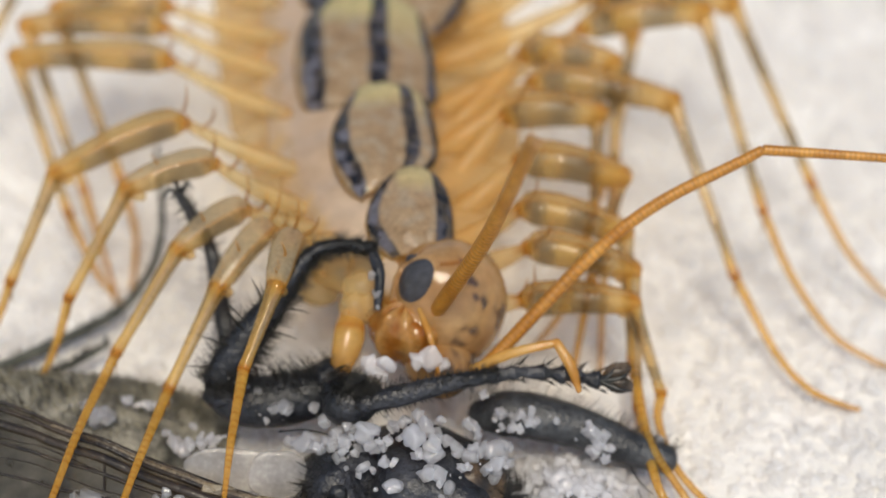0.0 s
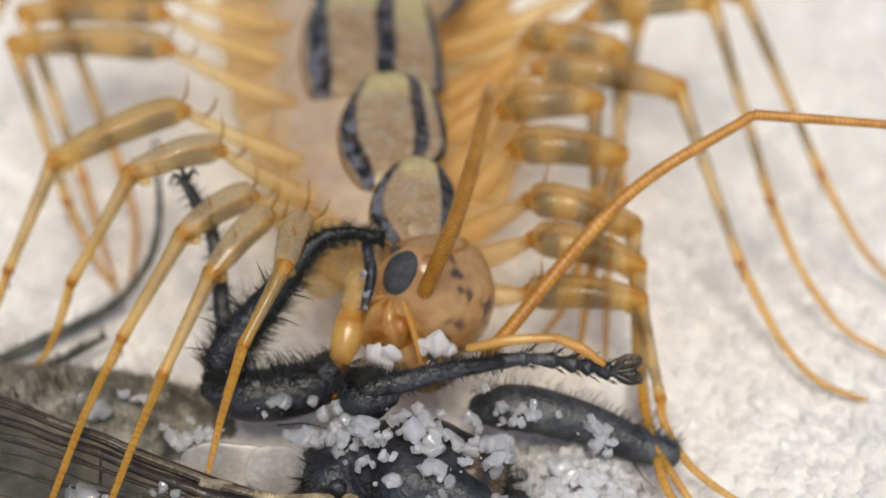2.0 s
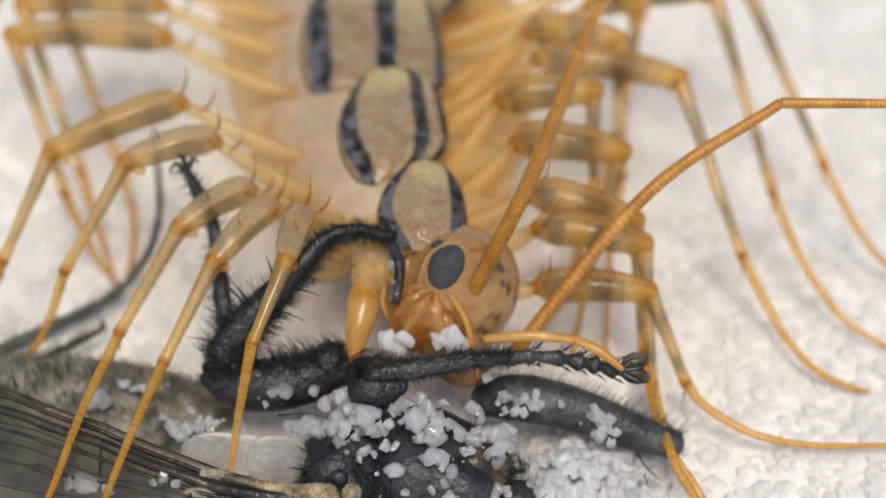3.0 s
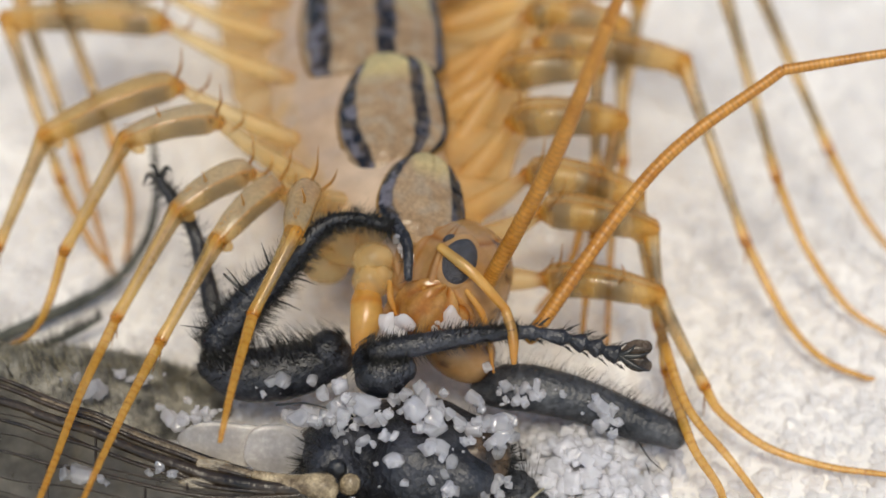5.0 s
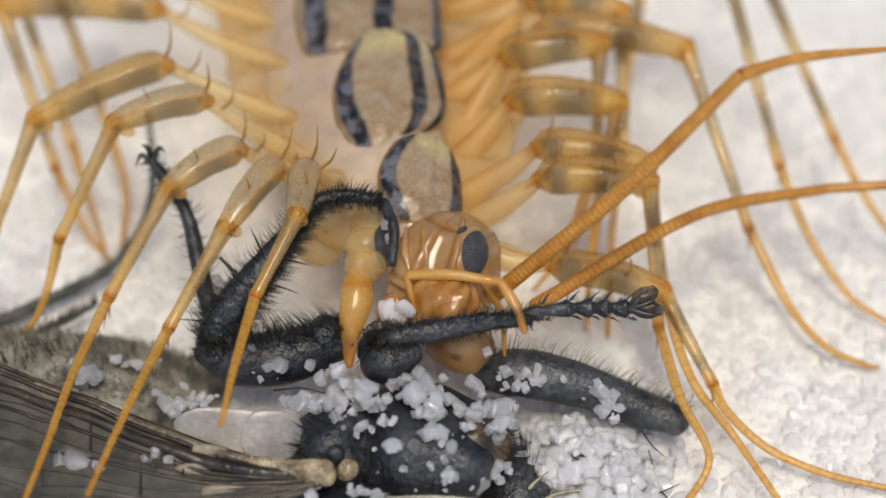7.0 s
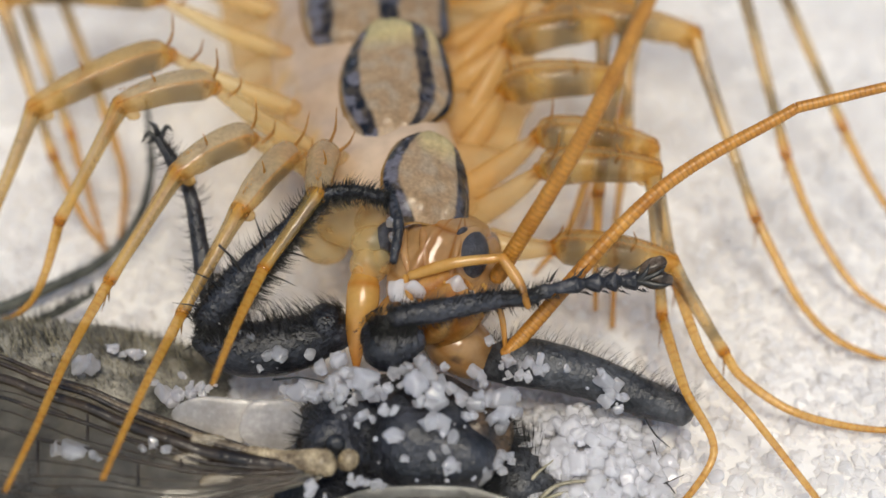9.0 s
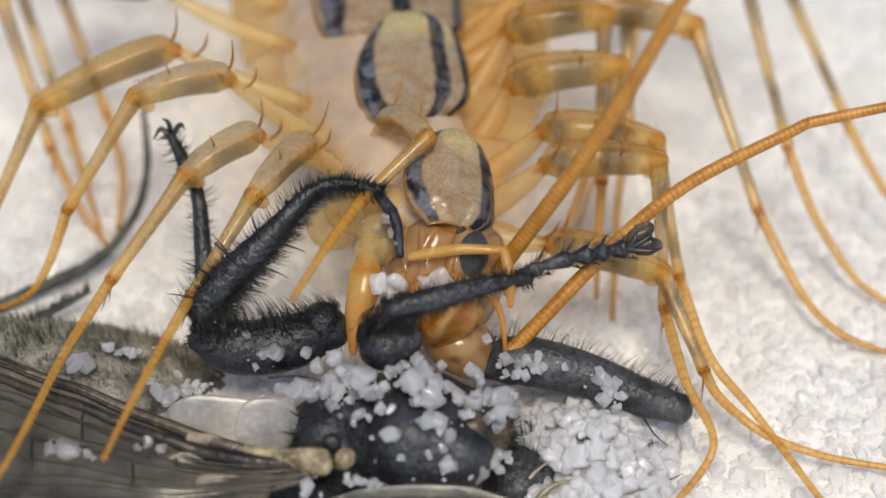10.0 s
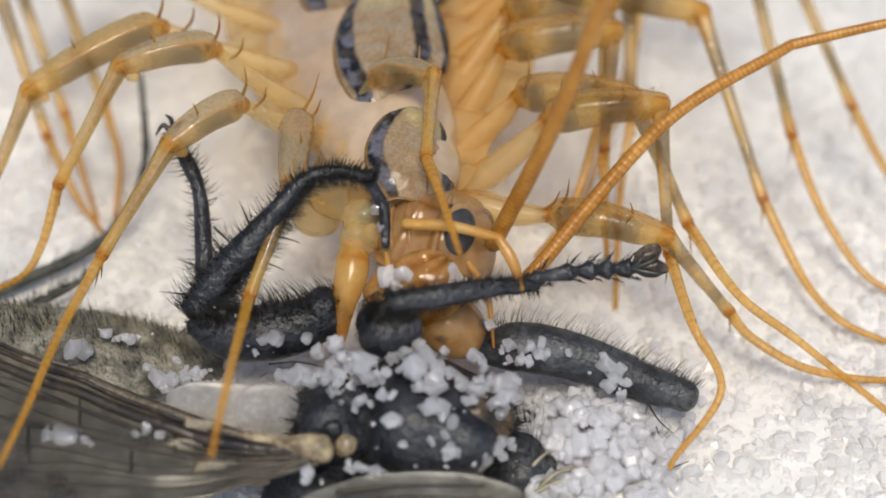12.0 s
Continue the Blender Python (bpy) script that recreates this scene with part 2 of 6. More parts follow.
def blob(bm, centre, size, turn=(0, 0, 0), cuts=24, paint=None, rough=0.0, seed=0, square=1.0, swell=None):
    """An ellipsoid with half-axes size; square over 1 swells its shoulders; rough wrinkles it."""
    m = Matrix.Translation(Vector(centre)) @ pose(0, 0, 0, *turn)
    layers = {k: bm.verts.layers.float.get(k) or bm.verts.layers.float.new(k) for k in (paint or {})}
    grid = []
    rows = cuts // 2
    for i in range(rows + 1):
        la = math.pi * (i / rows - 0.5)
        ring = []
        for k in range(cuts if 0 < i < rows else 1):
            lo = 2 * math.pi * k / cuts
            u = Vector((math.cos(la) * math.cos(lo), math.cos(la) * math.sin(lo), math.sin(la)))
            if square != 1:
                u = Vector([math.copysign(abs(c) ** (1 / square), c) for c in u])
            q = Vector((u.x * size[0], u.y * size[1], u.z * size[2]))
            if swell:
                q *= 1 + swell(u)
            if rough:
                q *= 1 + rough * noise.noise(q * 1.7 + Vector((seed * 7.1, seed, 0)))
            v = bm.verts.new(m @ q)
            for key, f in (paint or {}).items():
                v[layers[key]] = f(u)
            ring.append(v)
        grid.append(ring)
    for i in range(rows):
        for k in range(cuts):
            a, b = grid[i], grid[i + 1]
            quad = [a[k % len(a)], a[(k + 1) % len(a)], b[(k + 1) % len(b)], b[k % len(b)]]
            quad = [v for j, v in enumerate(quad) if v not in quad[:j]]
            if len(quad) > 2:
                bm.faces.new(quad)


def spike(bm, foot, tip, r, bend=(0, 0, 0)):
    """One bristle: a thin cone of three sides with a bend."""
    foot, tip = Vector(foot), Vector(tip)
    mid = (foot + tip) / 2 + Vector(bend)
    d = (tip - foot).normalized()
    a = d.orthogonal().normalized()
    b = d.cross(a)
    low, high = [], []
    for k in range(3):
        w = 2 * math.pi * k / 3
        o = a * math.cos(w) + b * math.sin(w)
        low.append(bm.verts.new(foot + o * r))
        high.append(bm.verts.new(mid + o * r * 0.7))
    v = bm.verts.new(tip)
    for k in range(3):
        j = (k + 1) % 3
        bm.faces.new((low[k], low[j], high[j], high[k]))
        bm.faces.new((high[k], high[j], v))


def fringe(bm, line, radii, count, length, r, rng, ways, lean=0.4):
    """Bristles on a tube: count of them along the line, standing out towards the given ways and leaning along it."""
    for _ in range(count):
        u = rng.uniform(0.02, 0.98) * (len(line) - 1)
        i = min(int(u), len(line) - 2)
        c = line[i].lerp(line[i + 1], u - i)
        d = (line[i + 1] - line[i]).normalized()
        radius = float(np.interp(u / (len(line) - 1), np.linspace(0, 1, len(radii)), radii))
        w = Vector(rng.choice(ways)) + Vector([rng.gauss(0, 0.35) for _ in range(3)])
        w = (w - d * w.dot(d)).normalized()
        le = length * rng.uniform(0.5, 1.3) * (0.45 + 0.55 * radius / max(radii))
        spike(bm, c + w * radius * 0.9, c + w * (radius + le) + d * le * lean * rng.uniform(0.4, 1.6), r, d * -le * 0.08)
# ---- salt ground ----
def crystals(name, places, seed, mat=None, fine=1):
    """Many rounded crystals in one mesh: places are (x, y, z, size)."""
    rng = np.random.default_rng(seed)
    bm = bmesh.new()
    bmesh.ops.create_icosphere(bm, subdivisions=fine, radius=1)
    base = np.array([v.co for v in bm.verts])
    tris = np.array([[v.index for v in f.verts] for f in bm.faces])
    bm.free()
    verts, faces = [], []
    for n, (x, y, z, s) in enumerate(places):
        if fine > 1:
            box = np.concatenate([np.eye(3), -np.eye(3)]) / rng.uniform(0.62, 0.95, (6, 1))
            cut = rng.normal(size=(8, 3))
            cut /= np.linalg.norm(cut, axis=1, keepdims=True) * rng.uniform(0.74, 1.0, (8, 1))
            q = base * (np.maximum(0, base @ np.concatenate([box, cut]).T) ** 14).sum(1, keepdims=True) ** (-1 / 14)
            w = rng.normal(size=(3, 3)) * 2.6
            q = q * (1 + 0.085 * np.sin(base @ w.T + rng.uniform(0, 6, 3)).sum(1, keepdims=True))
        else:
            q = base * rng.uniform(0.80, 1.14, (len(base), 1))
        q = np.sign(q) * np.abs(q) ** (1.0 if fine > 1 else 0.72) * rng.uniform(0.62, 1.28, 3)
        turn, _ = np.linalg.qr(rng.normal(size=(3, 3)))
        verts.append((q @ turn.T * s + (x, y, z)) * MM)
        faces.append(tris + n * len(base))
    me = bpy.data.meshes.new(name)
    me.from_pydata(np.concatenate(verts).tolist(), [], np.concatenate(faces).tolist())
    me.materials.append(mat or SALT)
    if fine > 1:
        me.shade_smooth()
    return new(name, me)


def height(x, y):
    """The uneven salt surface."""
    v = Vector((x * 0.35, y * 0.35, 0.0))
    return 0.14 * noise.noise(v) + 0.05 * noise.noise(v * 4.1) + 0.03 * noise.noise(v * 11)


def ground():
    s = np.sinh(np.linspace(-1, 1, 261) * 6.2)
    s = s / s[-1]
    xs = 1500 * s + 22 * np.linspace(-1, 1, 261)
    near = [[(x, y + 4, height(x, y + 4) if abs(x) < 60 and abs(y) < 60 else 0.0) for x in xs] for y in xs]
    n = len(xs)
    me = bpy.data.meshes.new("ground")
    me.from_pydata([Vector(v) * MM for row in near for v in row], [],
                   [(i * n + k, i * n + k + 1, (i + 1) * n + k + 1, (i + 1) * n + k) for i in range(n - 1) for k in range(n - 1)])
    me.shade_smooth()
    me.materials.append(SAND)
    tagged(new("ground", me), "white ground of packed coarse salt crystals", "ground", kind="structure")
    rng = np.random.default_rng(3)
    places = []
    for _ in range(52000):
        x, y = rng.uniform(-13, 15), rng.uniform(-7, 16)
        size = 0.05 + 0.13 * rng.random() ** 2.2
        places.append((x, y, height(x, y) + size * rng.uniform(-0.85, 0.05), size))
    tagged(crystals("loose_salt", places, 5), "loose clear and white salt crystals covering the ground", "salt", kind="stuff")


ground()


# ---- house centipede ----
centipede = tagged(root("house_centipede"), "tawny house centipede with striped back and banded legs, eating a fly", "centipede")


def bump_at(u, c, w):
    return max(0.0, 1 - abs(u - c) / w)


def leg(hip, shoulder, knee, shin, toes, thick=0.26, seed=0, spines=True, dark=0.5, banded=0.0):
    """One leg: coxa, prefemur and femur in one piece that turns about the hip, with tibia and tarsus below that turn about the knee."""
    rng = random.Random(seed)
    hip, shoulder, knee, shin = (Vector(v) for v in (hip, shoulder, knee, shin))
    crest = 0.12 if hip.x < -1 else 0.5

    # Dark spots of the femur, with shade painted on its lower face.
    def femur_band_shade(u, w):
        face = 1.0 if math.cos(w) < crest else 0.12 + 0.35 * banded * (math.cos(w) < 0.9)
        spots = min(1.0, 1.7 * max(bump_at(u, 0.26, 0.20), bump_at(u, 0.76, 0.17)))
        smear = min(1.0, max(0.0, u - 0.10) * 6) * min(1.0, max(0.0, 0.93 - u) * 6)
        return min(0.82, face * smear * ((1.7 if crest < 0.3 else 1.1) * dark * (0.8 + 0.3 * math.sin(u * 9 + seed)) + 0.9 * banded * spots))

    def femur_ridge(u, w):
        ridge = max(0.0, 1 - abs(math.cos(w) - crest) * 6.5)
        return min(1.0, 0.85 * ridge + (0.55 if crest > 0.3 and math.cos(w) > 0.8 else 0) + 0.9 * bump_at(u, 0.0, 0.09) + 0.35 * bump_at(u, 1.0, 0.04))

    bm = bmesh.new()
    run = [shoulder.lerp(hip, 0.06), shoulder.lerp(knee, 0.14) + Vector((0, 0, 0.05)), shoulder.lerp(knee, 0.5) + Vector((0, 0, 0.10)), knee]
    # pale: the lit upper face, painted lighter than the lower one.
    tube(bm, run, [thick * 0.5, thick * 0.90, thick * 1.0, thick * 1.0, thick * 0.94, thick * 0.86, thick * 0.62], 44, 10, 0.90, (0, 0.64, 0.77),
         {"band_shade": femur_band_shade, "joint": femur_ridge, "pale": lambda u, w: (0.85 if math.cos(w) > crest else 0.35) * min(1.0, u * 5) * (0.45 if banded else 1.0) * min(1.0, 0.55 + 5 * (1 - u))}, power=1.62)
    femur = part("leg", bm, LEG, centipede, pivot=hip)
    bm = bmesh.new()
    inner = hip + (hip - shoulder).normalized() * 0.5
    wide = 0.33 if hip.x < -1 else 0.43
    tube(bm, [inner, hip.lerp(shoulder, 0.4) - Vector((0, 0, 0.10)), shoulder], [wide * 0.7, wide, wide * 0.86, wide * 0.64, 0.15], 44, 10, 0.62, (0, 0.64, 0.77),
         {"joint": lambda u, w: min(1.0, 0.9 * bump_at(u, 0.0, 0.10) + max(0.0, u - 0.8) * 4 + 1.3 * max(0.0, 1 - abs(math.cos(w) - 0.72) * 8) * (math.sin(w) < 0.9)), "milk": lambda u, w: (0.75 if hip.x < -1 else 0.15) * (1 - 0.8 * max(0.0, u - 0.6))})
    part("prefemur", bm, HIP if hip.x < -1 else COXA, femur, "pale yellow translucent prefemur")
    bm = bmesh.new()
    toes = [Vector(t) for t in toes]

    # Tibia bands, plus dark streaks painted in for its shaded edges.
    def shin_band_shade(u, w):
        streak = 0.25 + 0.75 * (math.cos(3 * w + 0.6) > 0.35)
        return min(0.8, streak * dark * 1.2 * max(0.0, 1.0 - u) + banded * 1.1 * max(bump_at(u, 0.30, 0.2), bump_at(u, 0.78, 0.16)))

    # pale: highlight streaks painted along the tibia.
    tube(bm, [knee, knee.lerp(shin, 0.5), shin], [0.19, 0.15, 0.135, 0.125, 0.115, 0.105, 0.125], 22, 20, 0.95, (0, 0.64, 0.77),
         {"band_shade": shin_band_shade, "joint": lambda u, w: min(1.0, 1.2 * bump_at(u, 1.0, 0.08) + 0.3 * bump_at(u, 0.0, 0.05) + 0.5 * (abs(math.sin(w)) > 0.92) * (1 - u)),
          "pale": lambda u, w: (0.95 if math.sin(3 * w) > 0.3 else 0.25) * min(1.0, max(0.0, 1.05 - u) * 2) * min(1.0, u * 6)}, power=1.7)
    tibia = part("tibia", bm, LEG, femur, pivot=knee)
    bm = bmesh.new()
    whole = sum((q - p).length for p, q in zip([shin] + toes, toes))
    k = len(toes)
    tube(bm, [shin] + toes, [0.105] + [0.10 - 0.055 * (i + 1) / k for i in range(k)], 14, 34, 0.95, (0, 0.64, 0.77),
         {"band_shade": lambda u, w: 0.05 if (u * whole / 0.13) % 1 < 0.22 else 0.0, "joint": lambda u, w: min(1.0, 0.10 + 0.45 * u + 1.2 * bump_at(u, 0.0, 0.04) + (0.4 if (u * whole / 0.13) % 1 < 0.22 else 0.0)), "pale": lambda u, w: 0.0}, power=1.6)
    tarsus = part("tarsus", bm, LEG, femur, pivot=shin)
    if spines:
        for c, way, le in ((shoulder, (0.25, -0.1, 1.0), 0.85), (shoulder.lerp(hip, 0.22), (0.40, -0.1, 0.8), 0.65), (knee.lerp(shoulder, 0.35) + Vector((0, 0, 0.15)), (0.05, -0.05, 1.0), 0.42)):
            bm = bmesh.new()
            way = Vector(way) + Vector((rng.uniform(-0.12, 0.12), rng.uniform(-0.1, 0.1), 0))
            tube(bm, [c, c + way * le * 0.5 + Vector((0.07, 0, -0.02)), c + way * le], [0.034, 0.024, 0.006], 8, 4)
            part("spine", bm, SPINE, femur)
        bm = bmesh.new()
        for _ in range(46):
            c = shoulder.lerp(knee, rng.uniform(0.05, 1)) + Vector((rng.uniform(-0.03, 0.03), 0, thick * 0.85))
            spike(bm, c, c + Vector((rng.uniform(-0.04, 0.04), rng.uniform(-0.04, 0.04), 0.07)), 0.007)
        part("serration", bm, SPINE, femur)
        bm = bmesh.new()
        blob(bm, knee + (shoulder - knee).normalized() * 0.16 + Vector((0.02, -0.06, -0.19)), (0.16, 0.07, 0.13), (0, 25, 0), 16, None, 0.1, seed)
        part("knee_flange", bm, COXA, femur, "whitish flap below the knee")
        for side in (-0.10, 0.10):
            bm = bmesh.new()
            blob(bm, knee + Vector((side, -0.12, -abs(side) * 0.4)), (0.035, 0.03, 0.035), (0, 0, 0), 10)
            part("knee_peg", bm, SPINE, femur)
        out = (shin - knee).normalized()
        for way, le in ((Vector((-0.06, -0.1, -0.45)) + out * 0.2, 1.0), (Vector((0.12, -0.02, -0.3)) + out * 0.3, 0.8)):
            bm = bmesh.new()
            spike(bm, shin, shin + way * le, 0.03)
            part("spur", bm, SPINE, tibia)
    return femur, tibia, hip, knee, shin, tarsus, toes[min(3, k - 1)]


# legs of the animal's right flank, front to rear
LEFT = [
    leg((-1.72, 1.47, 2.76), (-2.67, 0.32, 3.57), (-2.91, -0.87, 3.40), (-3.43, -2.00, 2.52), [(-3.51, -3.44, 2.35), (-3.56, -4.38, 2.01)], 0.29, 1),
    leg((-2.34, 0.92, 2.73), (-3.20, 0.65, 3.49), (-3.97, -0.59, 3.11), (-4.79, -1.96, 1.94), [(-4.99, -3.46, 2.10), (-5.21, -4.66, 1.99), (-5.37, -5.65, 1.90)], 0.31, 2),
    leg((-2.57, 1.42, 2.86), (-3.67, 1.09, 3.56), (-4.73, 0.16, 3.37), (-5.80, -1.19, 2.08), [(-6.15, -2.97, 2.06), (-6.39, -4.57, 1.95), (-6.59, -5.68, 1.87)], 0.32, 3, dark=0.55),
    leg((-2.81, 1.93, 3.00), (-4.30, 1.88, 4.03), (-5.73, 1.25, 3.90), (-6.81, 0.03, 2.30), [(-7.13, -0.43, 1.43), (-7.50, -0.72, 0.93), (-8.27, -0.87, 0.59)], 0.32, 4, dark=0.6),
    leg((-3.07, 2.80, 3.26), (-5.00, 3.02, 4.14), (-7.19, 1.98, 3.68), (-8.03, 0.67, 2.12), [(-8.43, 0.21, 1.26), (-9.22, -0.67, 0.21)], 0.34, 5, dark=0.5, banded=0.25),
    leg((-3.42, 4.56, 3.34), (-5.61, 5.51, 3.84), (-8.63, 5.71, 3.78), (-7.52, 3.50, 1.45), [(-6.95, 2.70, 0.65), (-6.44, 2.26, 0.13)], 0.36, 6, dark=0.15, banded=0.8),
    leg((-3.65, 6.07, 3.26), (-5.93, 6.97, 3.72), (-8.74, 7.14, 3.61), (-7.41, 4.58, 1.18), [(-6.98, 3.53, 0.55), (-6.61, 2.63, 0.10)], 0.36, 7, dark=0.15, banded=0.8),
    leg((-3.74, 7.19, 3.36), (-5.94, 7.92, 3.60), (-8.22, 7.88, 3.56), (-6.69, 4.89, 1.24), [(-6.32, 3.83, 0.60), (-6.31, 2.56, 0.02)], 0.36, 8, dark=0.15, banded=0.8),
    leg((-3.83, 8.43, 3.43), (-6.10, 9.33, 3.73), (-8.99, 9.67, 3.82), (-10.28, 7.17, 1.94), [(-10.50, 6.14, 1.49), (-10.74, 5.13, 0.91)], 0.36, 9, dark=0.15, banded=0.8),
]
# legs of the other flank, front to rear
RIGHT = [
    leg((0.47, 0.17, 2.15), (1.64, -0.18, 2.19), (3.49, -0.55, 2.07), (4.41, -1.72, 1.02), [(4.66, -2.20, 0.85), (5.36, -2.76, 0.60), (6.30, -3.05, 0.42), (7.33, -3.21, 0.35), (8.55, -3.34, 0.25)], 0.36, 11, dark=0.36, banded=0.7),
    leg((0.48, 0.81, 2.28), (1.73, 1.06, 3.21), (3.59, 1.03, 3.32), (3.69, -0.68, 1.44), [(3.81, -2.67, 1.75), (4.26, -3.38, 0.95), (3.46, -4.34, 0.45), (3.36, -4.53, 0.40)], 0.38, 12, dark=0.36, banded=0.7),
    leg((0.38, 1.45, 2.43), (1.61, 1.78, 3.29), (3.51, 1.57, 3.19), (4.03, -0.02, 1.46), [(4.36, -2.06, 1.55), (5.16, -2.79, 0.95), (6.23, -4.34, 0.45), (6.29, -4.49, 0.42)], 0.38, 13, dark=0.36, banded=0.7),
    leg((0.33, 2.25, 2.60), (1.50, 2.71, 3.47), (3.37, 2.41, 3.26), (2.80, 1.27, 1.60), [(2.58, 0.58, 0.77), (2.42, -0.04, 0.03)], 0.42, 14, dark=0.42, banded=0.55),
    leg((0.28, 3.21, 2.82), (1.26, 3.84, 3.72), (3.00, 3.75, 3.77), (2.90, 2.49, 2.27), [(2.34, 1.22, 1.07), (1.68, 0.59, 0.47)], 0.42, 15, dark=0.42, banded=0.55),
    leg((0.17, 4.13, 2.82), (1.85, 4.92, 3.77), (4.52, 4.48, 3.55), (5.61, 1.65, 1.42), [(6.30, 0.48, 0.57), (6.81, -0.43, 0.45), (7.48, -0.68, 0.25), (7.75, -0.72, 0.20)], 0.38, 16, dark=0.25, banded=0.7),
    leg((0.18, 5.46, 2.85), (2.97, 6.63, 3.93), (5.31, 6.64, 4.26), (6.30, 3.07, 1.87), [(6.78, 1.95, 1.15), (7.48, 1.03, 0.50), (8.14, 0.56, 0.28), (8.50, 0.40, 0.20)], 0.38, 17, dark=0.15, banded=0.9),
    leg((0.18, 6.89, 3.00), (3.31, 8.15, 3.88), (5.98, 7.86, 3.85), (7.35, 4.30, 1.77), [(7.89, 3.21, 1.11), (8.46, 2.55, 0.63), (9.14, 2.04, 0.33)], 0.38, 18, dark=0.15, banded=0.9),
    leg((0.19, 8.04, 2.82), (2.66, 9.33, 3.73), (4.10, 8.04, 2.82), (3.49, 5.20, 1.30), [(2.97, 3.98, 0.77), (2.47, 2.78, -0.03)], 0.38, 19, dark=0.15, banded=0.9),
    leg((0.29, 4.74, 2.93), (1.66, 5.79, 3.86), (3.41, 5.47, 3.80), (3.42, 3.41, 1.96), [(3.16, 2.17, 1.11), (2.98, 0.03, -0.19)], 0.38, 20, dark=0.2, banded=0.7),
]


def trunk():
    """The soft flanks and belly: one long body that narrows to the neck."""
    bm = bmesh.new()
    pts = [(-0.70, 0.03, 2.90), (-1.12, 1.37, 2.85), (-1.66, 3.05, 2.72), (-2.02, 5.27, 2.62), (-2.20, 7.85, 2.60), (-2.45, 11.26, 2.60), (-2.91, 17.09, 2.50), (-4.00, 29.41, 2.10)]
    tube(bm, pts, [0.8, 1.2, 1.5, 1.72, 1.85, 1.95, 1.8, 1.0], 44, 12, 0.64, (0, 0, 1),
         {"joint": lambda u, w: min(1.0, 0.85 * max(0.0, math.sin(u * 95)) ** 3 * max(0.0, 1 - abs(math.cos(w) - 0.35) * 3.2) + max(0.0, 0.5 - 0.9 * math.cos(w)))})
    for v in bm.verts:
        q = v.co
        v.co = q + Vector((0.10 * noise.noise(q * 1.1), 0, 0.10 * noise.noise(q * 1.2 + Vector((9, 0, 0))) + 0.05 * noise.noise(q * 3.0)))
    return part("trunk", bm, SKIN, centipede, "soft pinkish flanks", pivot=pts[3])


def tergite(left, right, dome, mid, seed, yellow=1.0):
    """A domed back plate between its two rims, rear to front: three dark stripes with silvery flecks, yellow spots at the rear and an amber rim."""
    a, b = curve(left, 14), curve(right, 14)
    n, m = len(a), 72
    bm = bmesh.new()
    lay = {k: bm.verts.layers.float.new(k) for k in ("dark", "pale", "edge", "silver", "cream", "silverdark")}
    rows = []
    for i in range(n):
        u = i / (n - 1)
        row = []
        for k in range(m + 1):
            s = 2 * k / m - 1
            q = a[i].lerp(b[i], 0.5 + 0.5 * s)
            arch = max(0.0, 1 - abs(s) ** 2.4) ** 0.75 * min(1.0, (0.10 + 4.0 * u) ** 0.5) * min(1.0, (0.2 + 3.0 * (1 - u)) ** 0.5)
            groove = 0.05 * math.exp(-((s - mid + 0.5) / 0.12) ** 2) + 0.035 * math.exp(-((u - 0.30 - 0.12 * s) / 0.05) ** 2)
            q = q + Vector((0, -0.18, 0.98)) * (dome * arch - groove * arch + 0.020 * noise.noise(q * 4.1) + 0.012 * noise.noise(q * 11))
            v = bm.verts.new(q)
            wob = 0.05 * noise.noise(Vector((u * 7, seed * 3.3, s))) + 0.03 * noise.noise(Vector((u * 19, seed * 1.3, s * 6)))
            lateral = max(0.0, 1 - abs(s + wob + 0.78 - 0.06 * math.sin(u * 8 + seed)) / 0.19)
            median = max(0.0, 1 - abs(s + wob - mid + 0.10 * (u - 0.5)) / 0.17)
            outer = max(0.0, 1 - abs(s + wob - 0.97) / 0.14)
            ends = min(1.0, u * 14)
            v[lay["dark"]] = min(1.0, 2.6 * max(lateral * min(1.0, max(0.0, u - 0.10) * 12), median, outer)) * ends * (0.92 + 0.25 * noise.noise(q * 5))
            v[lay["silver"]] = min(0.9, max(0.0, 3.2 * noise.noise(q * 3.6 + Vector((seed * 4, 0, 0))) + 0.1 + 1.2 * noise.noise(q * 12))) * (1.0 if s < mid - 0.35 else 0.45)
            v[lay["silverdark"]] = v[lay["silver"]] * v[lay["dark"]]
            v[lay["pale"]] = min(0.8, max(0.0, 1.6 * noise.noise(q * 3.7 + Vector((0, seed, 3))) + 0.1))
            v[lay["cream"]] = yellow * min(1.0, 3.0 * max(0.0, 1 - u / 0.36 - max(0.0, abs(s - mid + 0.55) - 0.45) - (0.5 if s > mid else 0)) + (1.6 * max(0.0, 1 - u / 0.5) if mid + 0.16 < s < 0.9 else 0))
            v[lay["edge"]] = 1.0 if abs(s) > 0.955 or u < 0.022 or u > 0.98 else 0.0
            row.append(v)
        rows.append(row)
    for i in range(n - 1):
        for k in range(m):
            bm.faces.new((rows[i][k], rows[i][k + 1], rows[i + 1][k + 1], rows[i + 1][k]))
    bmesh.ops.solidify(bm, geom=bm.faces[:], thickness=0.06)
    return part("tergite", bm, TERGITE, centipede, pivot=left[1])


TRUNK = trunk()


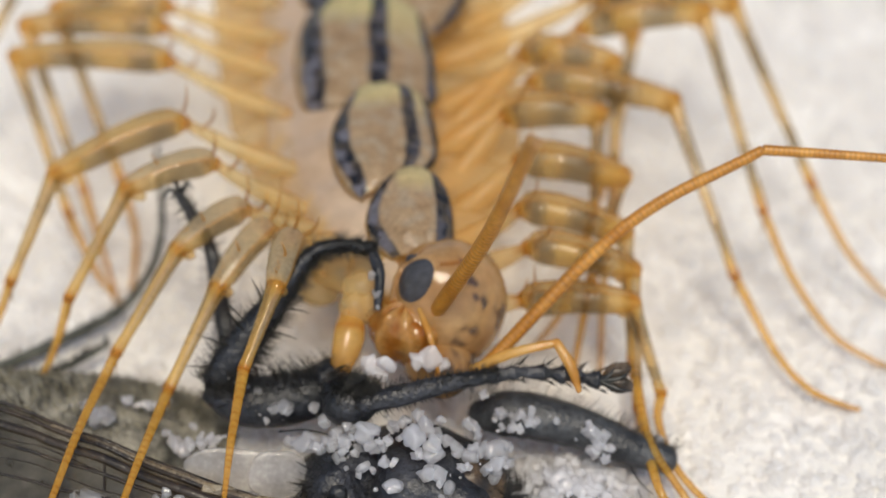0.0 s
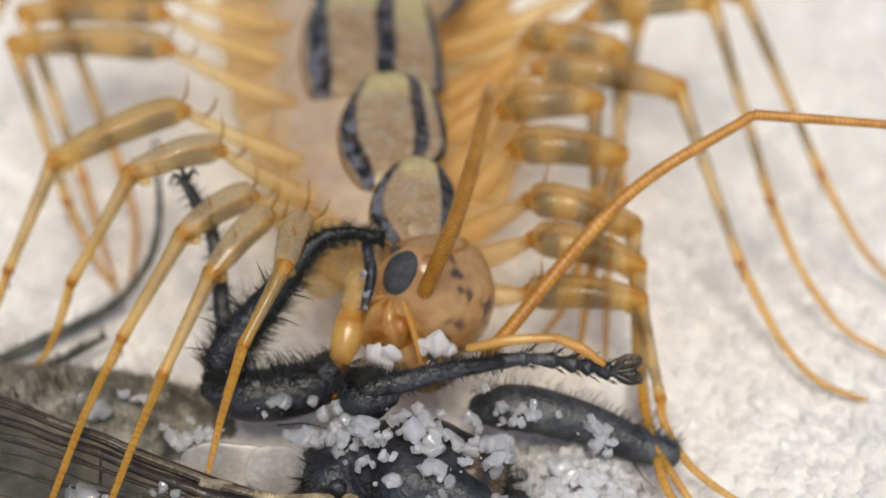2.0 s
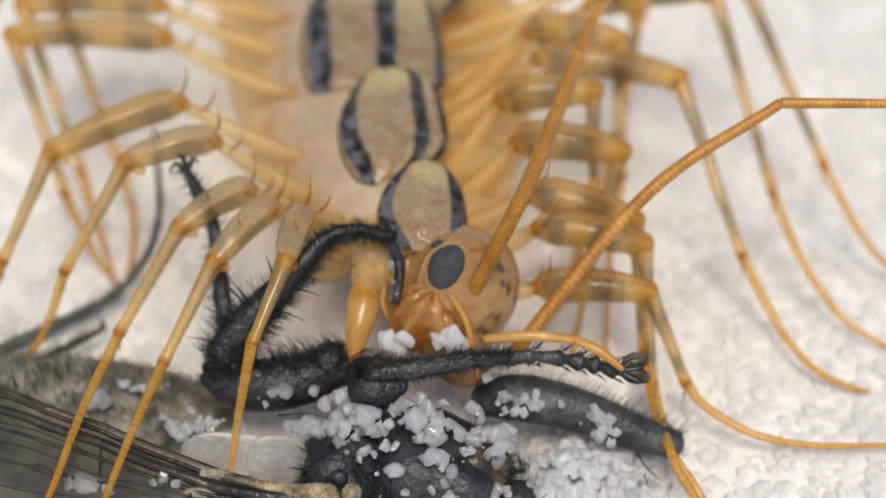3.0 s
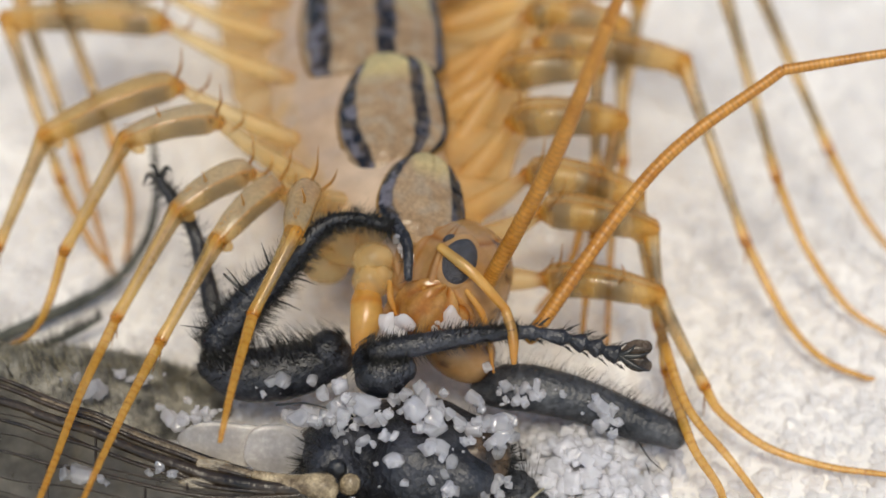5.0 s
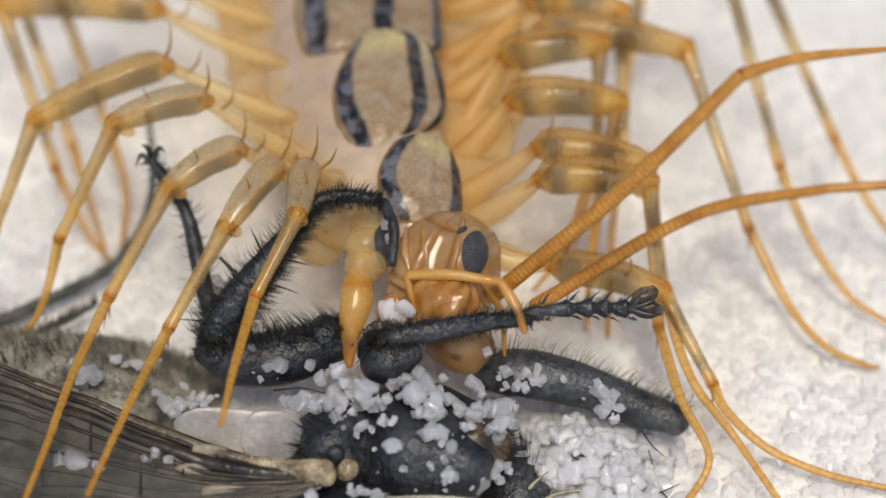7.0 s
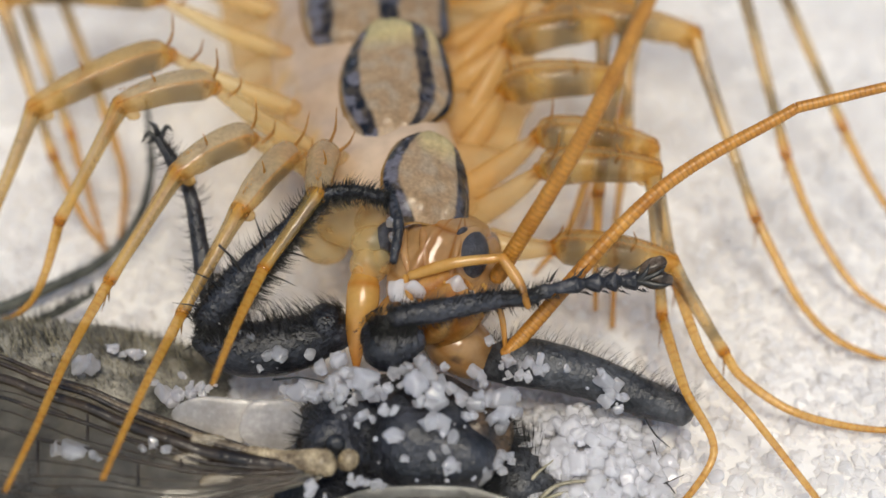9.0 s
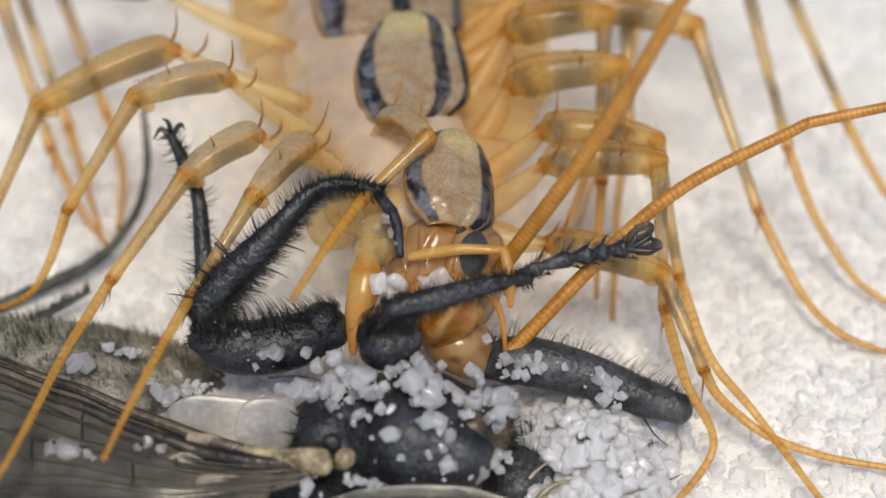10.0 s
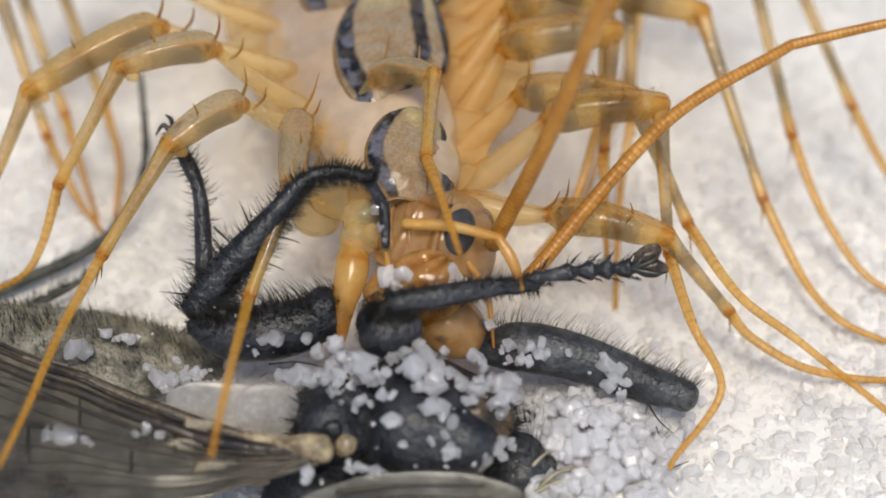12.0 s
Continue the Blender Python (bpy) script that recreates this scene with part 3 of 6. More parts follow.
def skirt():
    """The pale yellow hip plates that bulge out below the flanks."""
    bm = bmesh.new()
    pts = [(-0.41, 0.55, 2.50), (-0.74, 1.80, 2.55), (-1.07, 3.38, 2.55), (-1.39, 5.55, 2.50), (-1.72, 8.08, 2.50), (-2.11, 11.60, 2.40), (-2.72, 17.49, 2.30), (-3.84, 29.66, 2.00)]
    tube(bm, pts, [0.8, 1.8, 2.6, 3.0, 3.2, 3.3, 3.0, 1.2], 56, 16, 0.2, (0, 0, 1),
         {"joint": lambda u, w: min(1.0, (0.35 if math.sin(w) > 0 else 0.7) * max(0.0, math.sin(u * 110 + 0.6 * math.sin(3 * w))) ** 4), "milk": lambda u, w: 0.1})
    milk = bm.verts.layers.float["milk"]
    for v in bm.verts:
        v[milk] = 0.75 if v.co.x < -1.6 - 0.09 * v.co.y else 0.15
    for v in bm.verts:
        v.co += Vector((0, 0, 0.12 * math.sin(v.co.y * 4.6) + 0.08 * noise.noise(v.co * 1.5)))
    return part("hip_membrane", bm, COXA, TRUNK, "pale yellow translucent skin round the hips")


skirt()
BACK = [
    tergite([(-0.73, 1.99, 3.75), (-1.15, 1.66, 3.67), (-1.38, 0.98, 3.59), (-1.39, 0.47, 3.51), (-1.23, 0.09, 3.43), (-0.90, -0.16, 3.35)],
            [(-0.34, 1.99, 3.75), (0.00, 1.66, 3.67), (0.16, 1.10, 3.59), (0.20, 0.47, 3.51), (0.17, 0.09, 3.43), (-0.10, -0.16, 3.35)], 0.34, 0.74, 1, 0.7),
    tergite([(-1.61, 4.64, 3.85), (-1.96, 4.02, 3.79), (-2.16, 3.17, 3.73), (-2.08, 2.30, 3.67), (-1.82, 1.66, 3.61), (-1.50, 1.33, 3.55)],
            [(-1.07, 4.60, 3.85), (-0.44, 4.38, 3.79), (-0.20, 3.72, 3.73), (-0.09, 2.98, 3.67), (-0.18, 2.31, 3.61), (-0.76, 1.80, 3.55)], 0.40, 0.50, 2, 0.85),
    tergite([(-2.21, 7.93, 3.85), (-2.80, 7.34, 3.80), (-3.01, 6.27, 3.75), (-2.98, 5.15, 3.68), (-2.80, 4.31, 3.58), (-2.57, 4.02, 3.48)],
            [(-0.77, 7.93, 3.85), (-0.41, 7.05, 3.80), (-0.21, 5.96, 3.75), (-0.12, 4.95, 3.68), (-0.18, 4.22, 3.58), (-0.94, 4.07, 3.48)], 0.45, 0.20, 3),
    tergite([(-2.41, 12.35, 3.90), (-2.95, 11.40, 3.84), (-3.18, 9.98, 3.78), (-3.15, 8.65, 3.72), (-2.92, 7.61, 3.66), (-2.30, 7.26, 3.60)],
            [(-0.32, 12.35, 3.90), (0.33, 11.40, 3.84), (0.67, 9.98, 3.78), (0.67, 8.65, 3.72), (0.36, 7.38, 3.66), (-0.17, 6.61, 3.60)], 0.45, 0.0, 4),
    tergite([(-2.90, 18.20, 3.90), (-3.50, 17.0, 3.84), (-3.80, 15.2, 3.78), (-3.70, 13.4, 3.72), (-3.30, 12.0, 3.66), (-2.60, 11.4, 3.60)],
            [(-1.90, 18.20, 3.90), (-0.70, 17.0, 3.84), (-0.30, 15.2, 3.78), (-0.30, 13.4, 3.72), (-0.50, 12.0, 3.66), (-0.90, 11.4, 3.60)], 0.45, 0.0, 5),
]


def head():
    """The domed head capsule with dark marks, compound eyes and mouthparts."""
    c = Vector((0.03, -0.42, 2.61))

    def marks(u):
        a, b = math.atan2(u.x, -u.y), u.z
        a += 0.10 * noise.noise(u * 4.0)
        b += 0.12 * noise.noise(u * 4.5 + Vector((5, 0, 0)))
        streak = max(0.0, 1 - abs(a - 0.30 - 0.30 * (1 - b)) / 0.15) * (0.1 < b < 0.95)
        low = (max(0.0, 1 - ((a - 0.22) / 0.25) ** 2 - ((b + 0.30) / 0.22) ** 2) + max(0.0, 1 - ((a - 0.95) / 0.22) ** 2 - ((b + 0.15) / 0.34) ** 2)
               + max(0.0, 1 - ((a - 0.30) / 0.4) ** 2 - ((b + 0.78) / 0.16) ** 2))
        return min(0.9, 1.5 * max(streak, low) * max(0.0, 0.45 + 1.5 * noise.noise(u * 6)))

    def ridge(v, at, wide):
        return math.exp(-((v - at) / wide) ** 2)

    def relief(u):
        """Seams, ridges and folds of the face, which looks to the animal's right."""
        a, b = math.atan2(u.x, -u.y), u.z
        front = max(0.0, min(1.0, (0.85 - b) * 5)) * (1 if -2.3 < a < -0.45 else 0)
        high = front * max(0.0, min(1.0, (b + 0.02) * 8))
        low = front * max(0.0, min(1.0, (-0.22 - b) * 8))
        return (high * (0.07 * ridge(a, -1.10, 0.07) + 0.05 * ridge(a, -1.75, 0.08) - 0.05 * ridge(a, -1.42, 0.22) - 0.04 * ridge(a, -0.98, 0.05))
                + front * (0.07 * ridge(b, -0.12, 0.06) - 0.05 * ridge(b, -0.22, 0.04))
                + low * (0.07 * ridge(a, -0.75, 0.16) + 0.08 * ridge(a, -1.2, 0.17) + 0.06 * ridge(a, -1.7, 0.2)) - 0.03 * ridge(b, 0.84, 0.03))

    def seams(u):
        a, b = math.atan2(u.x, -u.y), u.z
        front = 1 if -2.3 < a < -0.45 else 0
        high = front * (1 if b > 0 else 0)
        line = max(high * ridge(a, -0.99, 0.04), high * ridge(a, -1.20, 0.03), high * 0.8 * ridge(a, -1.64, 0.04), front * ridge(b, -0.21, 0.035), front * 0.8 * ridge(b, -0.03, 0.03),
                   ridge(b, 0.83, 0.03), front * (1 if b < -0.2 else 0) * max(ridge(a, -0.98, 0.05), ridge(a, -1.45, 0.05)))
        return min(1.0, 0.85 * line + 0.35 * max(0.0, noise.noise(u * 3.0)))

    bm = bmesh.new()
    blob(bm, c, (1.08, 0.92, 1.14), (-20, 0, 8), 150, {"dark": marks, "joint": seams}, 0.05, 2, 1.12, relief)
    cap = part("head", bm, HEAD, centipede, "glossy amber head capsule with dark streaks", pivot=c)
    upright = Matrix(((1, 0, 0), (0, 0.766, 0.643), (0, -0.643, 0.766)))
    socket = Matrix.Translation((-0.40, -0.70, 3.44)) @ (upright @ Matrix.Rotation(radians(27), 3, "Y") @ Matrix.Rotation(radians(-22), 3, "Z")).to_4x4()
    for name, size, mat, label, drop in (("eye", (0.33, 0.24, 0.52), EYE, "large dark compound eye", 0.26), ("eye_rim", (0.39, 0.16, 0.59), HEAD, "amber rim round the eye", 0.20)):
        bm = bmesh.new()
        blob(bm, (0, 0, 0), size, (0, 0, 0), 40, None, 0.05, 1, 1.06, lambda u: -drop * max(0.0, u.z) - 0.15 * max(0.0, -u.x) * max(0.0, u.z))
        bm.transform(socket)
        part(name, bm, mat, cap, label)
    bm = bmesh.new()
    blob(bm, (-0.53, -0.42, 3.60), (0.13, 0.06, 0.12), (0, 0, 0), 20, None, 0.4, 5)
    part("eyelet", bm, EYE, cap, "small dark bump above the eye")
    for run, wide in (([(-0.62, 0.22, 3.30), (-0.88, -0.12, 3.14), (-0.96, -0.50, 2.85)], 0.07), ([(-0.70, 0.36, 3.03), (-0.98, 0.04, 2.84), (-1.06, -0.30, 2.64)], 0.06)):
        bm = bmesh.new()
        tube(bm, run, [wide * 0.5, wide, wide * 1.2, wide * 0.6], 16, 10, 1, (0, 0, 1), {"joint": lambda u, w: 0.1 + 0.6 * max(0.0, u - 0.7)})
        part("face_ridge", bm, HEAD, cap, "glossy tan ridge of the face")
    rim = {"joint": lambda u: max(0.0, min(1.0, 1.6 - 3.4 * abs(u.y))) * 0.9}
    for place, size, turn in (
            ((-0.79, -0.39, 1.88), (0.26, 0.22, 0.32), (0, 8, -70)), ((-0.77, -0.95, 2.14), (0.28, 0.20, 0.30), (0, 0, -60)), ((-0.54, -1.31, 2.65), (0.30, 0.20, 0.28), (0, -10, -45))):
        bm = bmesh.new()
        blob(bm, place, size, turn, 28, rim, 0.12, int(size[0] * 100), 1.2)
        part("face_plate", bm, MOUTH, cap, "glossy amber face plate")

    def folds(u):
        a = math.atan2(u.x, -u.y)
        return 0.045 * math.sin(a * 8 + 0.8 * noise.noise(u * 2.0)) + 0.05 * noise.noise(u * 3.1)

    bm = bmesh.new()
    blob(bm, (-0.66, -1.02, 2.44), (0.66, 0.56, 0.64), (0, 0, -10), 90, {"joint": lambda u: max(0.0, min(1.0, 0.35 - 9 * folds(u)))}, 0.15, 6, 1.1, folds)
    part("mouth_cone", bm, MOUTH, cap, "folded orange mouthparts")
    bm = bmesh.new()
    blob(bm, (-0.84, 0.48, 2.57), (0.22, 0.2, 0.42), (-20, 0, 20), 28, None, 0.05, 3)
    part("eye", bm, EYE, cap, "large dark compound eye")
    for a, b, e in (((-1.30, -0.38, 2.64), (-1.36, -0.64, 2.50), (-1.27, -0.86, 2.31)), ((-1.02, -0.89, 2.95), (-1.03, -1.10, 2.82), (-1.00, -1.29, 2.68)), ((-0.42, -1.23, 3.16), (-0.22, -1.72, 2.93), (-0.03, -2.28, 2.26))):
        bm = bmesh.new()
        tube(bm, [a, b, e], [0.04, 0.06, 0.05, 0.02], 12, 8, 1, (0, 1, 0), {"joint": lambda u, w: 0.1 + 0.5 * u})
        part("palp", bm, CLAW_SHELL, cap, "thin amber mouth palp")
    bm = bmesh.new()
    blob(bm, (-0.06, -1.36, 1.98), (0.62, 0.66, 0.52), (0, 6, 30), 48, {"joint": lambda u: 0.9 * max(0.0, noise.noise(u * 2.5)), "dark": lambda u: min(1.0, 2.5 * max(0.0, noise.noise(u * 2.1 + Vector((3, 0, 0))) - 0.12))}, 0.12, 9)
    part("labrum", bm, HEAD, cap, "rounded amber mouth bulge")
    return cap


HEADPART = head()


def poison_claw():
    bm = bmesh.new()
    tube(bm, [(-1.62, -0.95, 2.75), (-1.67, -1.35, 2.51), (-1.79, -1.74, 2.20), (-1.84, -2.10, 1.77)], [0.20, 0.27, 0.28, 0.26, 0.22, 0.17, 0.12, 0.06], 28, 10, 0.9, (0, 1, 0),
         {"joint": lambda u, w: min(1.0, max(0.0, u - 0.35) * 1.5 + 0.9 * bump_at(u, 0.16, 0.06))})
    claw = part("poison_claw", bm, CLAW_SHELL, centipede, "amber poison claw", pivot=(-1.48, 0.46, 3.12))
    for c, s, t in (((-1.77, 0.38, 2.79), (0.60, 0.5, 0.5), (0, 0, 0)), ((-2.33, 0.41, 2.28), (0.42, 0.4, 0.32), (0, 20, 0)), ((-1.36, 0.04, 3.08), (0.36, 0.34, 0.42), (0, 15, 0)), ((-1.45, -0.52, 2.96), (0.36, 0.32, 0.34), (0, -10, 0)), ((-1.54, -0.83, 2.80), (0.31, 0.28, 0.32), (0, -10, 0)), ((-1.29, -0.86, 2.94), (0.18, 0.16, 0.26), (0, -10, 0))):
        bm = bmesh.new()
        blob(bm, c, s, t, 40, {"joint": lambda u: 0.6 * bump_at(abs(u.z + 0.6), 0.1, 0.14), "milk": lambda u: 0.4}, 0.25, int(c[0] * 31))
        part("coxal_plate", bm, HIP, claw, "pale yellow coxal plate")
    return claw


CLAW = poison_claw()


def long_palp():
    """The jointed palp that reaches round the mouth."""
    base, elbow, tip = (-0.61, -1.44, 3.2), (0.86, -1.70, 3.03), (1.07, -2.37, 2.46)
    bm = bmesh.new()
    tube(bm, [base, Vector(base).lerp(Vector(elbow), 0.5) + Vector((0, 0, 0.08)), elbow], [0.08, 0.10, 0.085, 0.075], 12, 8, 1, (0, 1, 0), {"joint": lambda u, w: 0.3 * u})
    upper = part("maxilla_palp", bm, CLAW_SHELL, centipede, "slender amber palp", pivot=base)
    bm = bmesh.new()
    tube(bm, [elbow, Vector(elbow).lerp(Vector(tip), 0.5) + Vector((0.05, 0, 0)), tip], [0.08, 0.10, 0.085, 0.05], 12, 8, 1, (0, 1, 0), {"joint": lambda u, w: 0.3 + 0.3 * u})
    lower = part("palp_tip", bm, CLAW_SHELL, upper, pivot=elbow)
    return upper, lower, Vector(base), Vector(elbow), Vector(tip)


PALP = long_palp()


def feeler(base, mid, kink, far, label, thick):
    """A ringed antenna in two stretches that meet at a kink."""
    bm = bmesh.new()
    inner = Vector(base) + (Vector(base) - Vector(mid)).normalized() * 0.32
    blob(bm, inner, (thick, thick, thick), (0, 0, 0), 16)
    tube(bm, [inner, base, mid, kink], [thick * 0.9, thick, thick * 0.97, thick * 0.9, thick * 0.76], 12, 6, 1.0, (0, 0, 1), {"groove": lambda i, w: 0.4 if i % 4 == 0 else 0.0}, 0.055, 86)
    near = part("antenna", bm, ANTENNA, centipede, label, pivot=base)
    bm = bmesh.new()
    tube(bm, [kink] + far, [thick * 0.76, thick * 0.62, thick * 0.5, thick * 0.3], 12, 6, 1.0, (0, 0, 1), {"groove": lambda i, w: 0.4 if i % 4 == 0 else 0.0}, 0.055, 72)
    tip = part("antenna_tip", bm, ANTENNA, near, pivot=kink)
    return near, tip, Vector(base), Vector(kink), Vector(far[0])


FEELER_A = feeler((1.03, -0.87, 3.40), (3.08, -0.19, 5.14), (4.94, 0.56, 6.97), [(5.96, 0.69, 7.27), (7.52, 0.75, 7.51)], "long ringed rust-orange antenna", 0.138)
FEELER_B = feeler((0.86, -1.54, 2.28), (3.19, -0.19, 4.20), (5.49, 0.40, 5.38), [(7.58, 0.23, 5.33), (9.83, 0.11, 5.18), (12.24, -0.08, 4.96)], "long ringed orange antenna with a kink", 0.122)


# ---- fly ----
fly = tagged(root("fly", (-0.45, -2.45, 0.00)), "dead grey-black fly lying in salt, its bristly legs raised", "fly")


def hairy(name, pts, radii, parent, mat, label, seed, hairs=120, length=0.18, thick=0.008, ways=((0, 0, 1),), sides=16, flat=1.0, hair_mat=None, pivot=None):
    """A limb segment with its bristles as a part below it."""
    bm = bmesh.new()
    line = tube(bm, pts, radii, sides, 8, flat)
    for v in bm.verts:
        v.co += Vector([noise.noise(v.co * 5 + Vector((k * 9, 0, 0))) for k in range(3)]) * 0.02
    limb = part(name, bm, mat, parent, label, pivot=pivot or pts[0])
    bm = bmesh.new()
    fringe(bm, line, radii, int(hairs * 1.3), length * 1.25, thick * 0.72, random.Random(seed), ways)
    fringe(bm, line, radii, hairs * 2, length * 0.42, thick * 0.8, random.Random(seed + 50), tuple(ways) + ((0, -0.6, 0.8),))
    part("hair", bm, hair_mat or BRISTLE, limb, "stiff bristles")
    return limb


def lump(name, mat, centre, size, turn, label, seed, rough=0.12, parent=None, hairs=0, hair=0.2, hair_mat=None, square=1.1):
    """A body plate with its own coat of hairs."""
    bm = bmesh.new()
    blob(bm, centre, size, turn, 40, None, rough, seed, square)
    ob = part(name, bm, mat, parent or fly, label)
    if hairs:
        rng = random.Random(seed)
        m = pose(0, 0, 0, *turn)
        bm = bmesh.new()
        for _ in range(hairs):
            u = Vector((rng.gauss(0, 1), rng.gauss(0, 1) - 0.3, abs(rng.gauss(0, 1)))).normalized()
            o = m @ u
            c = Vector(centre) + m @ Vector((u.x * size[0], u.y * size[1], u.z * size[2])) * 0.98
            spike(bm, c, c + o * hair * rng.uniform(0.5, 1.3) + Vector((-0.25 * hair, 0, 0.1 * hair)), 0.0075, (0, 0, -0.1 * hair))
        part("hair", bm, hair_mat or BRISTLE, ob)
    return ob


def fly_body():
    lump("thorax", CHITIN, (-0.25, -3.49, 0.90), (1.08, 0.95, 0.85), (0, 0, -8), "blue-black thorax plate dusted with salt", 3, 0.16, hairs=260, hair=0.2, square=1.25)
    lump("thorax_side", CHITIN, (-0.40, -2.82, 1.02), (1.25, 0.62, 0.62), (0, 0, -6), "blue-black side of the thorax", 8, 0.16, hairs=120, hair=0.12)
    lump("thorax_underside", CHITIN, (-1.38, -4.08, 0.04), (1.5, 1.0, 0.75), (0, 0, 0), "black underside of the thorax", 5, 0.2, hairs=600, hair=0.3)
    lump("pleuron", CHITIN, (-1.73, -3.43, 0.97), (0.70, 0.72, 0.66), (0, 10, 0), "black hairy side plate", 6, 0.25, hairs=600, hair=0.24)
    lump("sternum", BROWN, (0.51, -3.30, 0.97), (0.62, 0.65, 0.62), (0, 10, 0), "dark brown breast plate", 7, 0.25, hairs=380, hair=0.26)
    lump("coxa", BROWN, (-2.11, -3.13, 0.86), (0.42, 0.5, 0.42), (0, 0, 0), "brown leg root", 8, 0.2, hairs=300)
    lump("pleuron", GREY, (1.25, -3.40, 0.23), (0.75, 0.7, 0.45), (0, 10, 10), "dark plate half buried in salt", 9, 0.2, hairs=420, hair=0.34)
    abdomen = lump("abdomen", FUR, (-7.39, -1.48, 0.18), (3.9, 1.25, 1.12), (0, 10, 6), "grey hairy abdomen", 8, 0.06)
    rng = random.Random(4)
    for mat, count, le in ((PALE_HAIR, 4200, 0.20), (BRISTLE, 1300, 0.34)):
        bm = bmesh.new()
        for _ in range(count):
            x = rng.uniform(-0.97, 0.97)
            w = rng.uniform(-1.1, 1.2)
            r = (1 - abs(x) ** 2.4) ** 0.5
            c = Vector((-7.39, -1.48, 0.18)) + Vector((x * 3.85, 0.40 * x + r * 1.2 * math.sin(w), r * 1.11 * math.cos(w) - 0.68 * x))
            o = Vector((rng.uniform(-0.4, 0.1), math.sin(w) * 0.5, math.cos(w)))
            spike(bm, c, c + o * le * rng.uniform(0.5, 1.4), 0.008, (0.02, 0, 0))
        part("hair", bm, mat, abdomen)


fly_body()


def fly_wing():
    lead = [(-1.84, -4.30, 1.41), (-2.80, -4.13, 1.38), (-3.74, -3.81, 1.44), (-4.68, -3.44, 1.58), (-5.64, -3.07, 1.70), (-6.61, -2.71, 1.82), (-7.41, -2.37, 1.92), (-9.39, -1.78, 2.16)]
    trail = [(-1.97, -4.59, 1.30), (-2.76, -4.80, 1.20), (-3.64, -5.04, 1.07), (-4.51, -5.22, 1.01), (-5.40, -5.28, 0.95), (-6.28, -5.28, 0.95), (-6.99, -5.25, 0.98), (-8.76, -5.10, 1.15)]
    a, b = curve(lead, 8), curve(trail, 8)
    n = len(a)

    def at(i, f):
        v = a[i].lerp(b[i], f)
        v.z += 0.02 * math.sin(f * 26 + i * 0.12) * f + 0.10 * math.sin(f * math.pi) + 0.05 * noise.noise(v * 1.3)
        return v

    bm = bmesh.new()
    rows = [[bm.verts.new(at(i, k / 40)) for k in range(41)] for i in range(n)]
    for i in range(n - 1):
        for k in range(40):
            bm.faces.new((rows[i][k], rows[i][k + 1], rows[i + 1][k + 1], rows[i + 1][k]))
    bmesh.ops.solidify(bm, geom=bm.faces[:], thickness=0.015)
    wing = part("wing", bm, WING, fly, "folded smoky grey wing with dark veins")
    for f0, f1, r in ((0.0, 0.0, 0.045), (0.16, 0.05, 0.05), (0.36, 0.15, 0.095), (0.50, 0.27, 0.035), (0.60, 0.46, 0.03), (0.86, 0.80, 0.02)):
        bm = bmesh.new()
        pts = [at(i, f0 + (f1 - f0) * min(1.0, i / (n * 0.6))) + Vector((0, 0, 0.015)) for i in range(1, n, 4)]
        tube(bm, pts, [r * 1.5, r, r * 0.8], 8, 4)
        part("vein", bm, VEIN, wing)
    for f0, f1, r, last in ((0.09, 0.025, 0.075, 0.75), (0.27, 0.11, 0.05, 0.62)):
        bm = bmesh.new()
        tube(bm, [at(i, f0 + (f1 - f0) * min(1.0, i / (n * 0.6))) + Vector((0, 0, 0.01)) for i in range(1, int(n * last), 4)], [r * 1.3, r, r * 0.5], 10, 4)
        part("vein", bm, RIDGE, wing, "pale brown ridge between the veins")
    for k, (f0, f1) in enumerate(((0.66, 0.60), (0.72, 0.68), (0.79, 0.72), (0.93, 0.90), (0.56, 0.36), (0.46, 0.22))):
        bm = bmesh.new()
        tube(bm, [at(i, f0 + (f1 - f0) * min(1.0, i / (n * 0.7)) + 0.015 * math.sin(i * 0.3 + k)) + Vector((0, 0, 0.006)) for i in range(3 + k, n, 3)], [0.024, 0.014, 0.010], 6, 3)
        part("vein", bm, VEIN, wing)
    for i, f0, f1 in ((20, 0.35, 0.5), (26, 0.48, 0.7), (33, 0.12, 0.4), (40, 0.45, 0.68)):
        bm = bmesh.new()
        tube(bm, [at(i, f0 + (f1 - f0) * k / 4) + Vector((0, 0, 0.012)) for k in range(5)], [0.025, 0.02, 0.025], 8, 3)
        part("vein", bm, VEIN, wing)
    bm = bmesh.new()
    tube(bm, [(-3.06, -4.15, 1.51), (-2.42, -4.31, 1.48), (-1.99, -4.37, 1.48), (-1.86, -4.41, 1.43)], [0.08, 0.13, 0.20, 0.24, 0.18], 16, 8)
    part("wing_base", bm, SCLERITE, wing, "pale knob at the wing's root")
    for c, s, t in (((-4.50, -4.05, 1.39), (0.17, 0.16, 0.03), (40, 10, 0)), ((-4.28, -4.06, 1.44), (0.09, 0.10, 0.03), (40, 10, 0)), ((-3.83, -4.31, 1.32), (0.42, 0.13, 0.03), (40, 6, 0)),
                    ((-3.14, -4.34, 1.36), (0.20, 0.15, 0.04), (40, -10, 0)), ((-2.73, -4.40, 1.36), (0.24, 0.14, 0.04), (40, 8, 0)), ((-3.76, -3.94, 1.53), (0.26, 0.07, 0.03), (40, 12, 0)), ((-3.19, -4.64, 1.24), (0.5, 0.14, 0.03), (40, 4, 0))):
        bm = bmesh.new()
